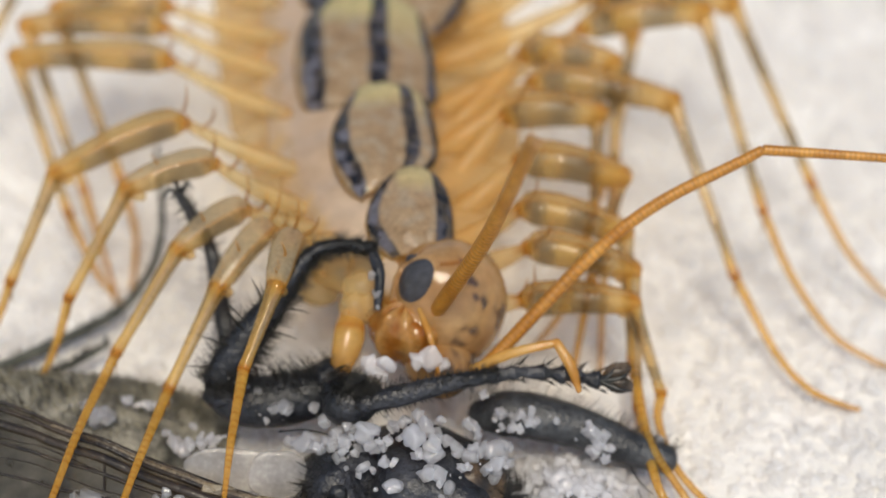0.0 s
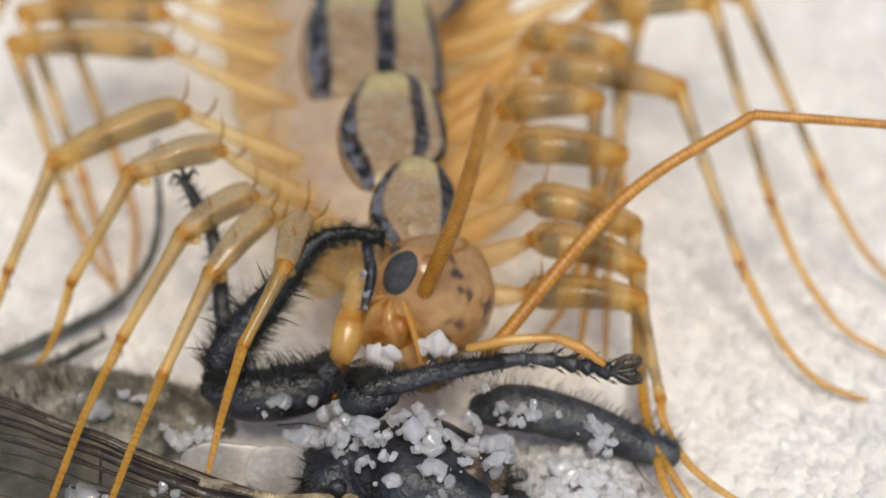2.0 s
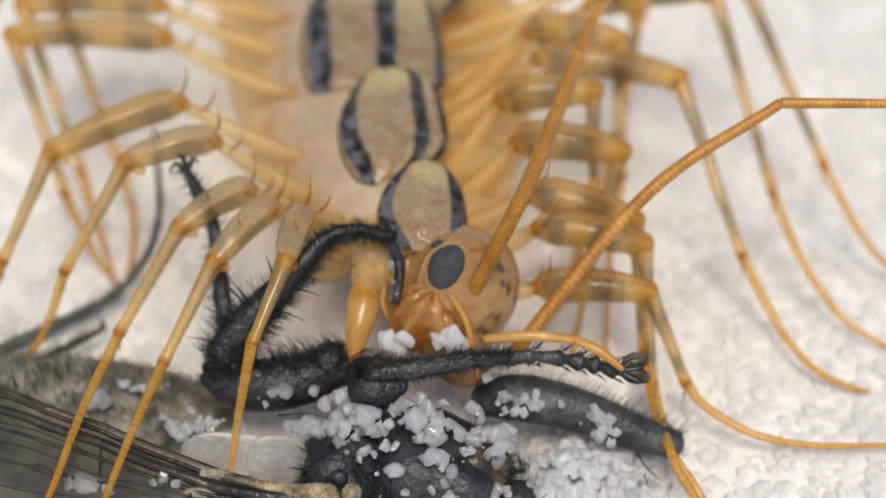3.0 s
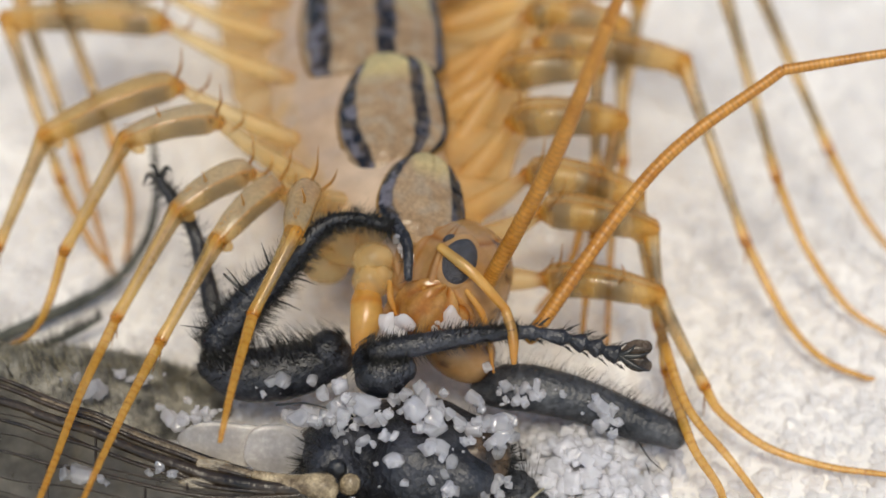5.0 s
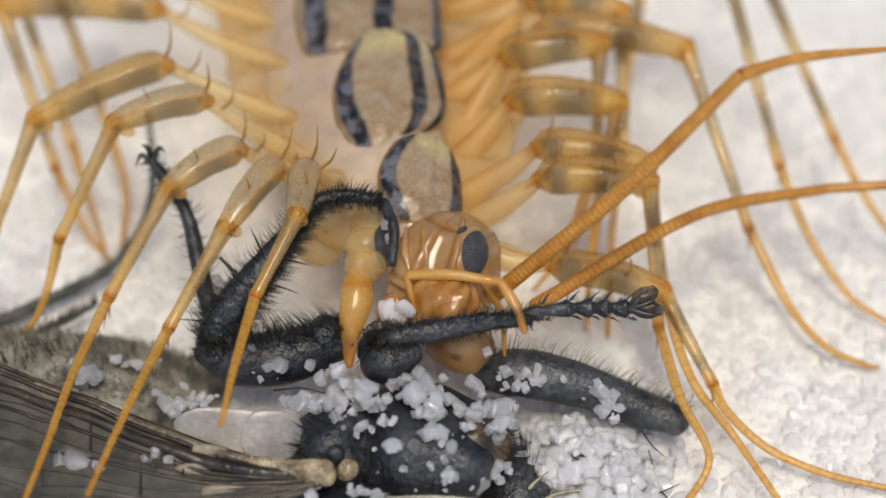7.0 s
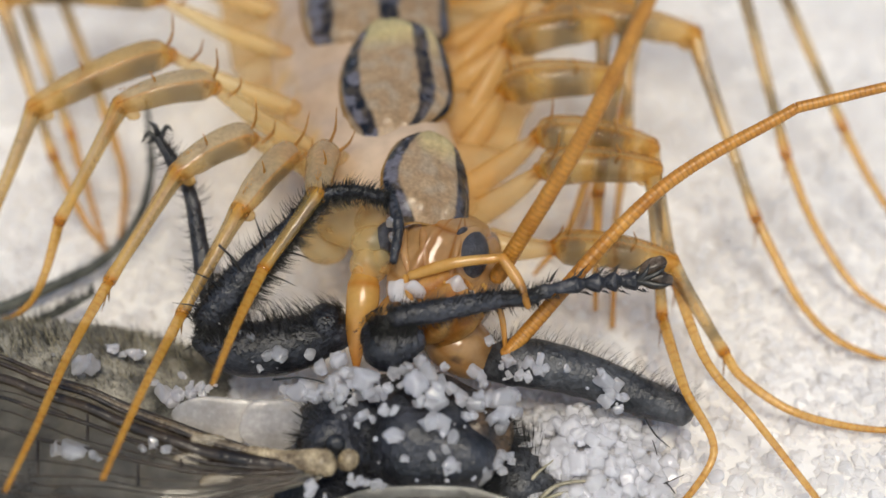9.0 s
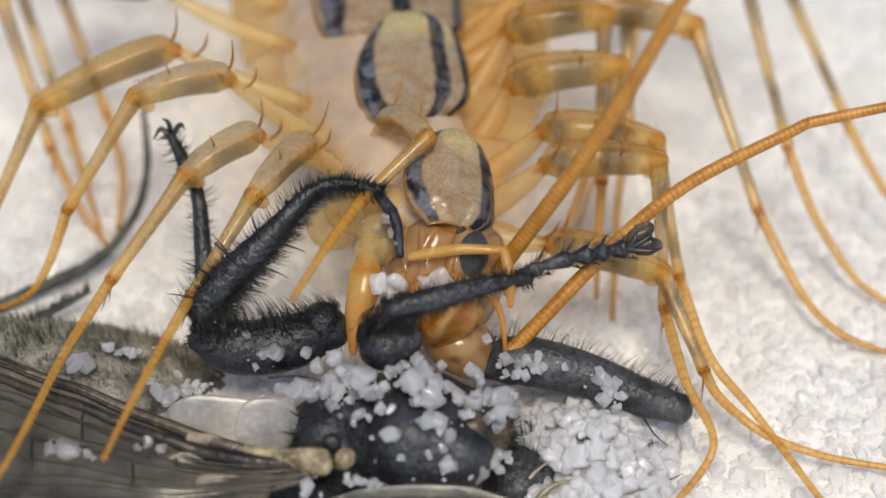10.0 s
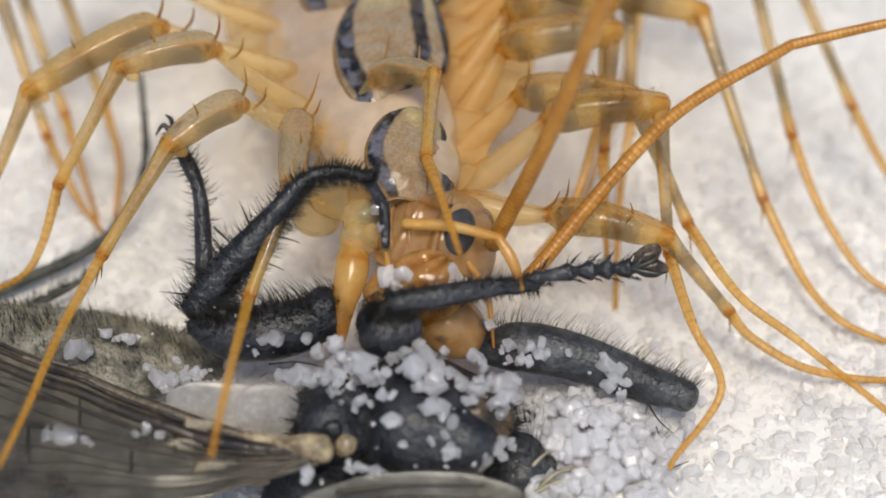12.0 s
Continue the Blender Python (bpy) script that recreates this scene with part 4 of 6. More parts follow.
        blob(bm, c, (s[0] * 1.1, s[1] * 1.3, s[2] * 0.6), t, 24, None, 0.45, int(s[0] * 90), 1.6)
        part("wing_cell", bm, CELL, wing, "pale cell near the wing's root")
    lump("calypter", CALYPTER, (-3.44, -3.31, 1.34), (0.98, 0.36, 0.05), (52, 8, 0), "milky white flap behind the wing root", 6, 0.14, square=1.0)
    lump("calypter", CALYPTER, (-2.81, -3.44, 1.34), (0.52, 0.44, 0.06), (52, 14, 0), "second milky white flap with a bright edge", 7, 0.14, square=1.05)
    lump("haltere", SCLERITE, (-1.55, -4.21, 1.36), (0.17, 0.15, 0.2), (0, 20, 0), "pale knob beside the thorax", 2, 0.12)
    lump("haltere", GREY, (-1.75, -4.02, 1.51), (0.16, 0.14, 0.18), (0, 0, 0), "grey knob beside the thorax", 3, 0.12)
    far = lump("far_wing", FAR_MEMBRANE, (-0.55, -4.94, 0.87), (1.7, 0.48, 0.03), (46, -3, 0), "second pale wing pressed flat under the thorax", 4, 0.12)
    for p0, p1, p2 in (((-1.66, -4.88, 1.03), (-0.63, -4.84, 1.16), (0.57, -4.85, 1.15)), ((-1.57, -5.01, 0.95), (-0.63, -4.98, 1.07), (0.65, -5.00, 1.04))):
        bm = bmesh.new()
        tube(bm, [p0, p1, p2], [0.03, 0.025, 0.018], 8, 6)
        part("vein", bm, VEIN, far)


fly_wing()

lump("trochanter", CHITIN, (-2.00, -1.78, 2.00), (0.30, 0.34, 0.34), (0, 0, 0), "dark brown rounded leg joint", 12, 0.1, hairs=60, hair=0.14)
UPWARD = ((0, 0, 1), (0, -0.5, 1), (0, 0.4, 0.9))
hairy("femur", [(-1.83, -1.76, 1.87), (-2.62, -1.92, 1.68), (-3.50, -2.05, 1.68), (-4.05, -1.95, 1.79)], [0.34, 0.44, 0.48, 0.46, 0.34, 0.2], fly, CHITIN, "stout black femur", 21, 420, 0.30, 0.010, ways=UPWARD)
FLANK_TIBIA = hairy("tibia", [(-3.95, -1.76, 2.02), (-3.49, -1.42, 2.58), (-2.89, -1.02, 3.21), (-2.35, -0.55, 3.78), (-1.81, -0.41, 3.94), (-1.22, -0.46, 3.89)], [0.27, 0.30, 0.27, 0.19, 0.12, 0.10, 0.09, 0.085], fly, CHITIN, "bent bristly black shin", 22, 1300, 0.27, 0.009, ways=((1, 0, -0.5), (0.8, -0.4, 0), (-0.5, 0, 0.8), (1, 0, -0.9), (1, 0.4, -0.6)))
for c, way in (((-3.62, -1.60, 2.55), (-0.62, -0.10, 0.45)), ((-3.40, -1.50, 2.85), (-0.40, 0.00, 0.62)), ((-3.05, -1.25, 3.15), (-0.22, 0.05, 0.70)), ((-2.85, -1.12, 3.10), (0.55, -0.20, 0.05)), ((-3.15, -1.35, 2.80), (0.62, -0.20, -0.05)), ((-3.80, -1.75, 2.20), (-0.70, -0.15, 0.25))):
    bm = bmesh.new()
    c, way = Vector(c), Vector(way)
    tube(bm, [c, c + way * 0.55 + Vector((0, 0, 0.03)), c + way], [0.022, 0.016, 0.004], 6, 5)
    part("long_bristle", bm, BRISTLE, FLANK_TIBIA)
FLANK_TARSUS = hairy("tarsus", [(-1.27, -0.41, 3.87), (-1.14, -0.76, 3.76), (-1.10, -1.02, 3.60), (-1.14, -1.31, 3.27)], [0.10, 0.10, 0.09, 0.07], fly, CHITIN, "black foot", 23, 30, 0.12)
NEAR_FEMUR = hairy("femur", [(-1.59, -2.32, 2.29), (-1.39, -2.55, 2.20), (-1.00, -2.62, 2.32)], [0.34, 0.46, 0.40, 0.22], fly, CHITIN, "stout black femur", 24, 500, 0.20, 0.009, ways=UPWARD)
NEAR_TIBIA = hairy("tibia", [(-1.38, -2.76, 2.39), (-0.60, -2.64, 2.52), (0.15, -2.41, 2.57), (0.85, -2.20, 2.54)], [0.17, 0.19, 0.17, 0.14, 0.12], fly, CHITIN, "bristly black shin held across the jaws", 25, 330, 0.15, 0.009, ways=((0, 0, 1), (0, -0.5, 1), (0, 0.4, 0.9), (0, -0.4, -0.9)))
FLY_FOOT = hairy("tarsus", [(1.31, -2.13, 2.51), (2.00, -2.07, 2.47), (2.72, -2.11, 2.30), (3.32, -2.18, 2.14)], [0.10, 0.06, 0.05, 0.05, 0.05], fly, CHITIN, "segmented black foot with spread bristles", 26, 20, 0.10, 0.010, ways=((0, 0.5, 0.8), (0, -0.5, -0.8), (0, 0.7, 0.6)))
hairy("femur", [(0.65, -1.90, 1.24), (1.35, -2.04, 1.38), (2.24, -2.16, 1.23), (3.14, -2.39, 0.97), (3.91, -2.55, 0.77)], [0.28, 0.40, 0.42, 0.40, 0.37, 0.34, 0.30, 0.26], fly, GREY, "grey-black femur sprinkled with salt", 27, 170, 0.26, 0.006, ways=((0.2, 0.6, 0.9), (0, 0.2, 1)))
FAR_TIBIA = hairy("tibia", [(-3.86, -0.82, 1.74), (-3.98, -0.33, 2.18), (-4.24, 0.62, 2.99), (-4.53, 1.02, 3.32), (-4.83, 1.40, 3.61)], [0.13, 0.16, 0.12, 0.12, 0.08], fly, CHITIN, "thin black leg raised behind the wing", 28, 150, 0.24, 0.010, ways=((1, 0, 0), (-1, 0, 0), (0, 0, 1)))
hairy("hind_leg", [(-9.0, -0.16, 0.3), (-7.57, 0.84, 0.35), (-6.46, 1.55, 0.5), (-5.85, 2.36, 0.8), (-5.67, 3.46, 1.2), (-5.92, 5.12, 1.8)], [0.12, 0.11, 0.10, 0.08, 0.07, 0.05], fly, HIND_GREY, "thin grey hind leg", 29, 120, 0.2, 0.01)
hairy("hind_foot", [(-7.59, -0.19, 0.45), (-6.96, 0.22, 0.5), (-6.41, 0.58, 0.6)], [0.06, 0.08, 0.05], fly, HIND_GREY, "bristly grey hind foot", 30, 90, 0.2, 0.01)


def pads():
    """Five flared tarsal segments with spurs, and a fan of two pads with claws."""
    rng = random.Random(5)
    line = curve([(1.31, -2.13, 2.51), (2.00, -2.07, 2.47), (2.72, -2.11, 2.30), (3.32, -2.18, 2.14)], 20)
    up, deep = Vector((0, 0.64, 0.77)), Vector((0, 0.77, -0.64))
    for a, b, neck, r in ((0.0, 0.29, 0.11, 0.13), (0.28, 0.50, 0.075, 0.15), (0.49, 0.65, 0.06, 0.16), (0.64, 0.79, 0.06, 0.17), (0.78, 0.98, 0.065, 0.165)):
        p, q = line[int(a * (len(line) - 1))], line[int(b * (len(line) - 1))]
        d = (q - p).normalized()
        bm = bmesh.new()
        run = tube(bm, [p, p.lerp(q, 0.5), q], [neck, neck * 1.25, (neck + r) * 0.52, r * 0.86, r, r * 0.55], 18, 10)
        for v in bm.verts:
            v.co -= deep * (v.co - p).dot(deep) * 0.3
            v.co += Vector([noise.noise(v.co * 7 + Vector((k * 9, 0, 0))) for k in range(3)]) * 0.014
        segment = part("tarsal_segment", bm, CHITIN, FLY_FOOT)
        bm = bmesh.new()
        for side, count, longest in ((1, 9, 0.30), (-1, 7, 0.17)):
            for k in range(count):
                c = q - d * 0.035 * k + up * side * (r - 0.02 * k * (1 - neck / r)) * 0.92
                le = longest * (1 - 0.085 * k) * rng.uniform(0.6, 1.1)
                spike(bm, c + deep * rng.uniform(-0.05, 0.05), c + (up * side * rng.uniform(0.6, 0.9) + d * rng.uniform(0.5, 1.0) * (1.0 if side > 0 else 1.6)).normalized() * le, 0.02 if k < 2 else 0.011, d * -0.02)
        part("spur", bm, BRISTLE, segment, "stiff black spurs at the joint")
        bm = bmesh.new()
        fringe(bm, run, [neck, r], 40, 0.06, 0.006, rng, ((0, 0.6, 0.8), (0, -0.6, -0.8), (0, -0.8, 0.6)), 1.4)
        part("hair", bm, BRISTLE, segment)
    tip, along = Vector((3.22, -2.17, 2.17)), Vector((0.98, -0.05, -0.10))
    for lift, reach_, wide in ((0.42, 0.50, 0.18), (-0.16, 0.52, 0.16)):
        d = (along + up * lift).normalized()
        bm = bmesh.new()
        tube(bm, [tip, tip + d * reach_ * 0.5, tip + d * reach_ + up * lift * 0.06], [0.06, 0.09, wide * 0.9, wide, wide * 0.95, wide * 0.6], 22, 12)
        for v in bm.verts:
            h = v.co - tip
            v.co -= deep * h.dot(deep) * 0.45
            v.co += deep * 0.02 * math.sin(34 * h.dot(up))
        part("pulvillus", bm, PAD, FLY_FOOT, "brown ribbed foot pad")
    for lift, far in ((0.16, 0.52), (-0.42, 0.60), (0.62, 0.30)):
        d = (along + up * lift).normalized()
        bm = bmesh.new()
        tube(bm, [tip - deep * 0.05, tip + d * far * 0.6 - deep * 0.12, tip + d * far + up * 0.06 - deep * 0.10], [0.06, 0.045, 0.03, 0.008], 10, 6)
        part("claw", bm, BRISTLE, FLY_FOOT)


pads()
for mid, q in (((-5.01, 1.47, 3.69), (-5.11, 1.31, 3.59)), ((-4.70, 1.53, 3.77), (-4.59, 1.45, 3.75)), ((-4.88, 1.49, 3.80), (-4.98, 1.50, 3.89))):
    bm = bmesh.new()
    tube(bm, [(-4.83, 1.37, 3.57), mid, q], [0.05, 0.045, 0.012], 8, 5)
    part("claw", bm, BRISTLE, FAR_TIBIA)

for points, width, mat in (
        ([(3.05, -3.84, 0.01), (3.49, -3.75, 0.27), (3.87, -3.64, 0.40)], 0.014, BRISTLE), ([(3.24, -3.47, 0.30), (3.60, -3.67, 0.22), (3.85, -3.90, -0.06)], 0.014, BRISTLE),
        ([(3.39, -3.08, 0.61), (3.46, -3.25, 0.40), (3.40, -3.47, 0.14)], 0.008, BRISTLE), ([(3.27, -2.77, 0.82), (3.45, -2.95, 0.61), (3.68, -3.08, 0.45)], 0.014, BRISTLE),
        ([(1.18, -4.10, 0.32), (1.40, -3.87, 0.60), (1.72, -3.63, 0.73)], 0.035, PALE_HAIR), ([(1.48, -4.17, 0.40), (1.84, -4.01, 0.59), (2.60, -3.90, 0.56)], 0.035, PALE_HAIR),
        ([(1.39, -4.24, 0.32), (1.84, -4.11, 0.47), (2.38, -4.07, 0.36)], 0.03, PALE_HAIR), ([(-3.72, -1.17, 3.20), (-3.47, -1.35, 3.05), (-3.27, -1.45, 2.86)], 0.018, BRISTLE),
        ([(-2.09, -3.11, 1.35), (-1.64, -2.92, 1.73), (-1.41, -3.25, 1.49)], 0.016, BRISTLE), ([(-2.82, -2.72, 1.66), (-2.27, -2.78, 1.75), (-1.55, -2.98, 1.66)], 0.016, BRISTLE)):
    bm = bmesh.new()
    tube(bm, points, [width * 1.2, width, width * 0.4], 6, 6)
    part("long_bristle", bm, mat, fly)

# ---- salt on and beside the fly ----
GRAINS = [
    ((-1.75, -2.74, 2.10), 0.20), ((-1.81, -2.97, 1.83), 0.15), ((-1.54, -2.95, 2.00), 0.17), ((-1.66, -3.20, 1.87), 0.16),
    ((-1.40, -3.11, 1.97), 0.13), ((-1.22, -3.13, 2.11), 0.20), ((-1.26, -3.34, 2.01), 0.16), ((-0.90, -3.39, 2.11), 0.12),
    ((-0.69, -2.97, 2.14), 0.16), ((-0.43, -2.89, 2.24), 0.14), ((-0.51, -3.33, 2.18), 0.20), ((-0.29, -3.17, 2.21), 0.22),
    ((-0.16, -3.41, 2.08), 0.22), ((-0.42, -3.57, 2.05), 0.13), ((0.06, -3.24, 1.97), 0.15), ((-0.03, -2.87, 2.10), 0.10),
    ((0.23, -3.38, 1.80), 0.10), ((0.46, -2.71, 1.83), 0.14), ((0.48, -3.31, 1.73), 0.17), ((0.70, -3.18, 1.73), 0.18),
    ((0.72, -3.55, 1.60), 0.16), ((0.90, -3.48, 1.53), 0.15), ((0.99, -3.20, 1.56), 0.18), ((1.13, -2.97, 1.52), 0.15),
     ((-0.81, -4.04, 1.72), 0.18), ((-0.65, -4.30, 1.49), 0.10), ((-0.23, -4.27, 1.53), 0.11),
    ((0.10, -4.02, 1.67), 0.20),  ((-0.08, -3.86, 1.85), 0.18), 
      ((0.14, -4.38, 1.39), 0.14), ((0.01, -4.42, 1.35), 0.12),
    ((0.56, -4.23, 1.11), 0.20), ((-1.46, -4.54, 1.20), 0.12), ((-1.11, -4.57, 1.16), 0.13), ((0.76, -4.07, 1.13), 0.14),
    ((0.85, -3.92, 1.16), 0.12), ((-5.98, -1.92, 1.21), 0.22), ((-6.42, -1.58, 1.15), 0.14), ((-5.66, -1.52, 1.22), 0.14),
    ((-4.86, -2.32, 1.21), 0.11), ((-4.66, -2.51, 1.13), 0.22), ((-4.50, -2.65, 1.12), 0.14), ((-4.21, -2.58, 1.20), 0.13),
    ((-4.03, -2.59, 1.19), 0.12), ((-2.55, -2.84, 1.52), 0.16), ((-2.23, -2.88, 1.62), 0.20), ((-2.08, -3.13, 1.64), 0.16),
    ((-1.90, -3.05, 1.73), 0.18), ((-1.80, -3.35, 1.68), 0.14), ((-1.68, -3.34, 1.85), 0.14), ((-5.87, -4.07, 1.38), 0.25),
    ((-5.47, -4.16, 1.35), 0.15), ((-4.62, -4.02, 1.51), 0.17), ((-4.40, -4.08, 1.43), 0.13), ((1.01, -2.37, 1.76), 0.13),
    ((1.01, -2.56, 1.62), 0.10), ((1.31, -2.44, 1.76), 0.16), ((1.32, -2.62, 1.62), 0.14), ((1.55, -2.51, 1.67), 0.13),
    ((1.96, -2.48, 1.67), 0.09), ((2.58, -2.63, 1.53), 0.19), ((2.67, -2.73, 1.41), 0.14), ((2.91, -2.78, 1.31), 0.13),
    ((2.80, -2.90, 1.14), 0.10), ((-2.91, -2.43, 1.93), 0.16), ((-2.24, -2.38, 1.91), 0.11), ((-3.05, -2.57, 1.76), 0.08),
    ((-3.19, -2.21, 2.11), 0.10), ((-3.59, -1.98, 2.08), 0.09), ((3.76, -2.05, 0.75), 0.14), ((3.34, -1.96, 0.86), 0.12),
    ((0.69, -2.32, 2.14), 0.11), ((-2.11, -4.67, 1.20), 0.14), ((0.59, -2.90, 1.76), 0.10), ((-0.99, -3.72, 1.95), 0.12),
    ((0.32, -3.74, 1.85), 0.13), ((-1.34, -3.67, 1.78), 0.12),
    ((-3.97, -0.35, 1.95), 0.15), ((-3.72, -0.48, 1.90), 0.13), ((-4.12, -0.51, 1.90), 0.10), ((-6.68, -0.40, 0.75), 0.16), ((-6.88, -1.14, 0.90), 0.13), ((-5.25, -1.61, 1.15), 0.12), ((-4.42, -2.10, 1.15), 0.10), ((-4.23, -2.48, 1.20), 0.11), ((-3.94, -2.49, 1.25), 0.12)
]


def fly_salt():
    made = []
    near = random.Random(12)
    more = [((c[0] + near.uniform(-1.5, 1.5) * s, c[1] + near.uniform(-0.6, 0.4) * s, c[2] + near.uniform(-1.2, 0.9) * s), s * near.uniform(0.45, 0.85))
            for c, s in GRAINS for _ in range(2) if s > 0.115]
    for n, (c, s) in enumerate([(c, s * 0.84) for c, s in GRAINS] + more):
        ob = crystals("salt_grain", [(0, 0, 0, s)], 100 + n, CRYSTAL, 3)
        ob.location = Vector(c) * MM
        tagged(ob, "clear white salt grain clinging to the fly", "salt grain", group="salt grains on the fly")
        made.append(ob)
    rng = np.random.default_rng(21)
    dust = []
    for c, s in GRAINS:
        for _ in range(1):
            dust.append((c[0] + rng.normal(0, 0.22), c[1] + rng.normal(0, 0.12) - 0.02, c[2] + rng.normal(0, 0.12), rng.uniform(0.02, 0.06)))
    fines = crystals("salt_dust", dust, 22, CRYSTAL, 1)
    made.append(tagged(fines, "fine salt dust sprinkled over the fly", "salt", kind="stuff"))
    rng = np.random.default_rng(8)
    heap = []
    for n in range(620):
        x, y = rng.normal(0, 0.74), rng.normal(0, 0.76)
        z = 0.98 * math.exp(-(x * x) / 1.0 - (y * y) / 1.1)
        heap.append((2.22 + x, -3.16 + y, z * rng.uniform(0.35, 1.0) + 0.06, rng.uniform(0.08, 0.18)))
    heap.sort(key=lambda g: g[2] + g[3] - 0.3 * g[1])
    tagged(crystals("salt_heap", heap[:-70], 9, HEAP_SALT, 3), "small heap of clear salt crystals beside the fly", "salt", kind="stuff")
    for n, (x, y, z, size) in enumerate(heap[-70:]):
        grain = crystals("salt_grain", [(0, 0, 0, size)], 500 + n, HEAP_SALT, 3)
        grain.location = Vector((x, y, z)) * MM
        tagged(grain, "clear salt crystal on the heap beside the fly", "salt grain", group="salt heap beside the fly")
    return made


SALT_ON_FLY = fly_salt()


TARSUS_SALT = []
for n, (f, s) in enumerate(((0.42, 0.10), (0.72, 0.12), (0.95, 0.08))):
    foot_grain = crystals("salt_grain", [(0, 0, 0, s)], 330 + n, CRYSTAL, 3)
    tagged(foot_grain, "clear salt grain stuck to the fly's raised foot", "salt grain", group="salt grains on the raised foot")
    TARSUS_SALT.append((foot_grain, f))
MOUTH_SALT = []
for n, (dx, dz, s) in enumerate(((-0.14, 0.0, 0.21), (0.12, 0.05, 0.18), (0.02, -0.12, 0.17), (-0.18, 0.02, 0.17), (0.06, 0.08, 0.21), (0.22, -0.06, 0.17))):
    grain_ob = crystals("salt_grain", [(0, 0, 0, s)], 300 + n, HEAP_SALT, 3)
    tagged(grain_ob, "white salt grain caught between the jaws", "salt grain", group="salt grains at the jaws")
    MOUTH_SALT.append((grain_ob, n // 3, Vector((dx, 0, dz))))


# ---- what moves ----
SWAY = [(0.0, (0.01, -0.01, -0.01)), (0.5, (0.01, 0.02, 0.02)), (1.0, (-0.02, -0.01, -0.02)), (1.5, (0.12, -0.05, -0.06)), (2.0, (0.12, -0.03, -0.04)), (2.5, (0.23, -0.10, -0.12)), (3.0, (0.14, -0.08, -0.10)), (5.0, (0.15, -0.06, -0.07)), (5.5, (0.24, -0.06, -0.07)), (6.0, (0.16, 0.03, 0.03)), (6.5, (0.09, 0.04, 0.04)), (7.0, (0.12, 0.06, 0.07)), (9.0, (0.21, 0.03, 0.03)), (9.5, (0.63, -0.06, -0.07)), (10.0, (0.50, 0.00, 0.00)), (10.5, (0.37, 0.05, 0.06)), (11.0, (0.34, 0.06, 0.07)), (11.5, (0.21, 0.13, 0.16)), (12.0, (0.14, 0.18, 0.22))]
DRIFT = [(0.0, (0.00, 0.01, 0.01)), (0.5, (-0.04, -0.02, -0.02)), (1.0, (0.01, 0.00, 0.00)), (1.5, (-0.03, -0.02, -0.02)), (2.0, (-0.05, -0.04, -0.04)), (2.5, (-0.04, -0.03, -0.04)), (3.0, (-0.01, -0.02, -0.02)), (5.0, (-0.01, -0.05, -0.06)), (5.5, (-0.02, -0.04, -0.04)), (6.0, (-0.01, -0.03, -0.04)), (6.5, (0.01, -0.03, -0.04)), (7.0, (0.00, -0.01, -0.02)), (9.0, (-0.02, -0.01, -0.01)), (9.5, (-0.01, -0.00, -0.00)), (10.0, (-0.06, -0.08, -0.10)), (10.5, (-0.03, -0.06, -0.07)), (11.0, (-0.03, -0.07, -0.09)), (11.5, (0.00, -0.08, -0.10)), (12.0, (-0.03, -0.06, -0.07))]


TARSUS_ROWS = [
    (0, (-1.27, -0.41, 3.87), (-1.14, -1.31, 3.27)),
    (2, (-1.38, -0.53, 3.72), (-1.40, -1.44, 3.11)),
    (3, (-0.95, -0.57, 3.68), (-0.86, -1.38, 3.18)),
    (5, (-0.86, -0.55, 3.70), (-0.73, -1.12, 3.49)),
    (6, (-0.96, -0.47, 3.79), (-0.91, -1.22, 3.37)),
    (7, (-1.02, -0.48, 3.78), (-0.91, -1.20, 3.40)),
    (9, (-0.94, -0.57, 3.68), (-0.90, -1.32, 3.25)),
    (10, (-1.11, -0.64, 3.59), (-0.84, -1.36, 3.20)),
    (10.5, (-0.94, -0.60, 3.64), (-0.79, -1.33, 3.24)),
    (11.5, (-1.05, -0.61, 3.62), (-0.81, -1.32, 3.25)),
    (12, (-1.26, -0.65, 3.58), (-1.02, -1.47, 3.07)),
]


def along(rows, t, share=1.0):
    """The shift at a time, between two rows."""
    times = [r[0] for r in rows]
    return Vector([np.interp(t, times, [r[1][k] for r in rows]) * share for k in range(3)])


def swing(limb, rows, shifts=None, share=1.0):
    """Keys a jointed limb: rows of time, knee, foot and, where the toes turn by themselves, their far end; the hip goes with its body."""
    upper, lower, hip, knee, foot, *end = limb
    base = Vector(PIVOT[upper.parent.name])
    first, second, third = [], [], []
    for t, k, f, *toe in rows:
        h = hip + along(shifts or SWAY, t, share)
        turn = (knee - hip).rotation_difference(Vector(k) - h)
        bent = h + turn @ (knee - hip)
        slip = Vector(k) - bent
        slip *= min(1.0, 0.6 / max(slip.length, 0.001))
        h, bent = h + slip, bent + slip
        below = (foot - knee).rotation_difference(Vector(f) - bent)
        first.append((t, Matrix.LocRotScale((h - base) * MM, turn, None)))
        second.append((t, Matrix.LocRotScale((knee - hip) * MM, turn.inverted() @ below, None)))
        ankle = bent + below @ (foot - knee)
        last = (end[1] - foot).rotation_difference(Vector(toe[0]) - ankle) if toe else below
        third.append((t, Matrix.LocRotScale((turn.inverted() @ (ankle - h)) * MM, turn.inverted() @ last, None)))
    walk(upper, first)
    if lower:
        walk(lower, second)
    if end:
        walk(end[0], third)


def shifted(ob, shifts, share=1.0):
    """Keys a thing or part that only slides with the given shifts."""
    start = ob.location.copy()
    walk(ob, [(r[0], Matrix.Translation(start + Vector(r[1]) * share * MM)) for r in shifts])


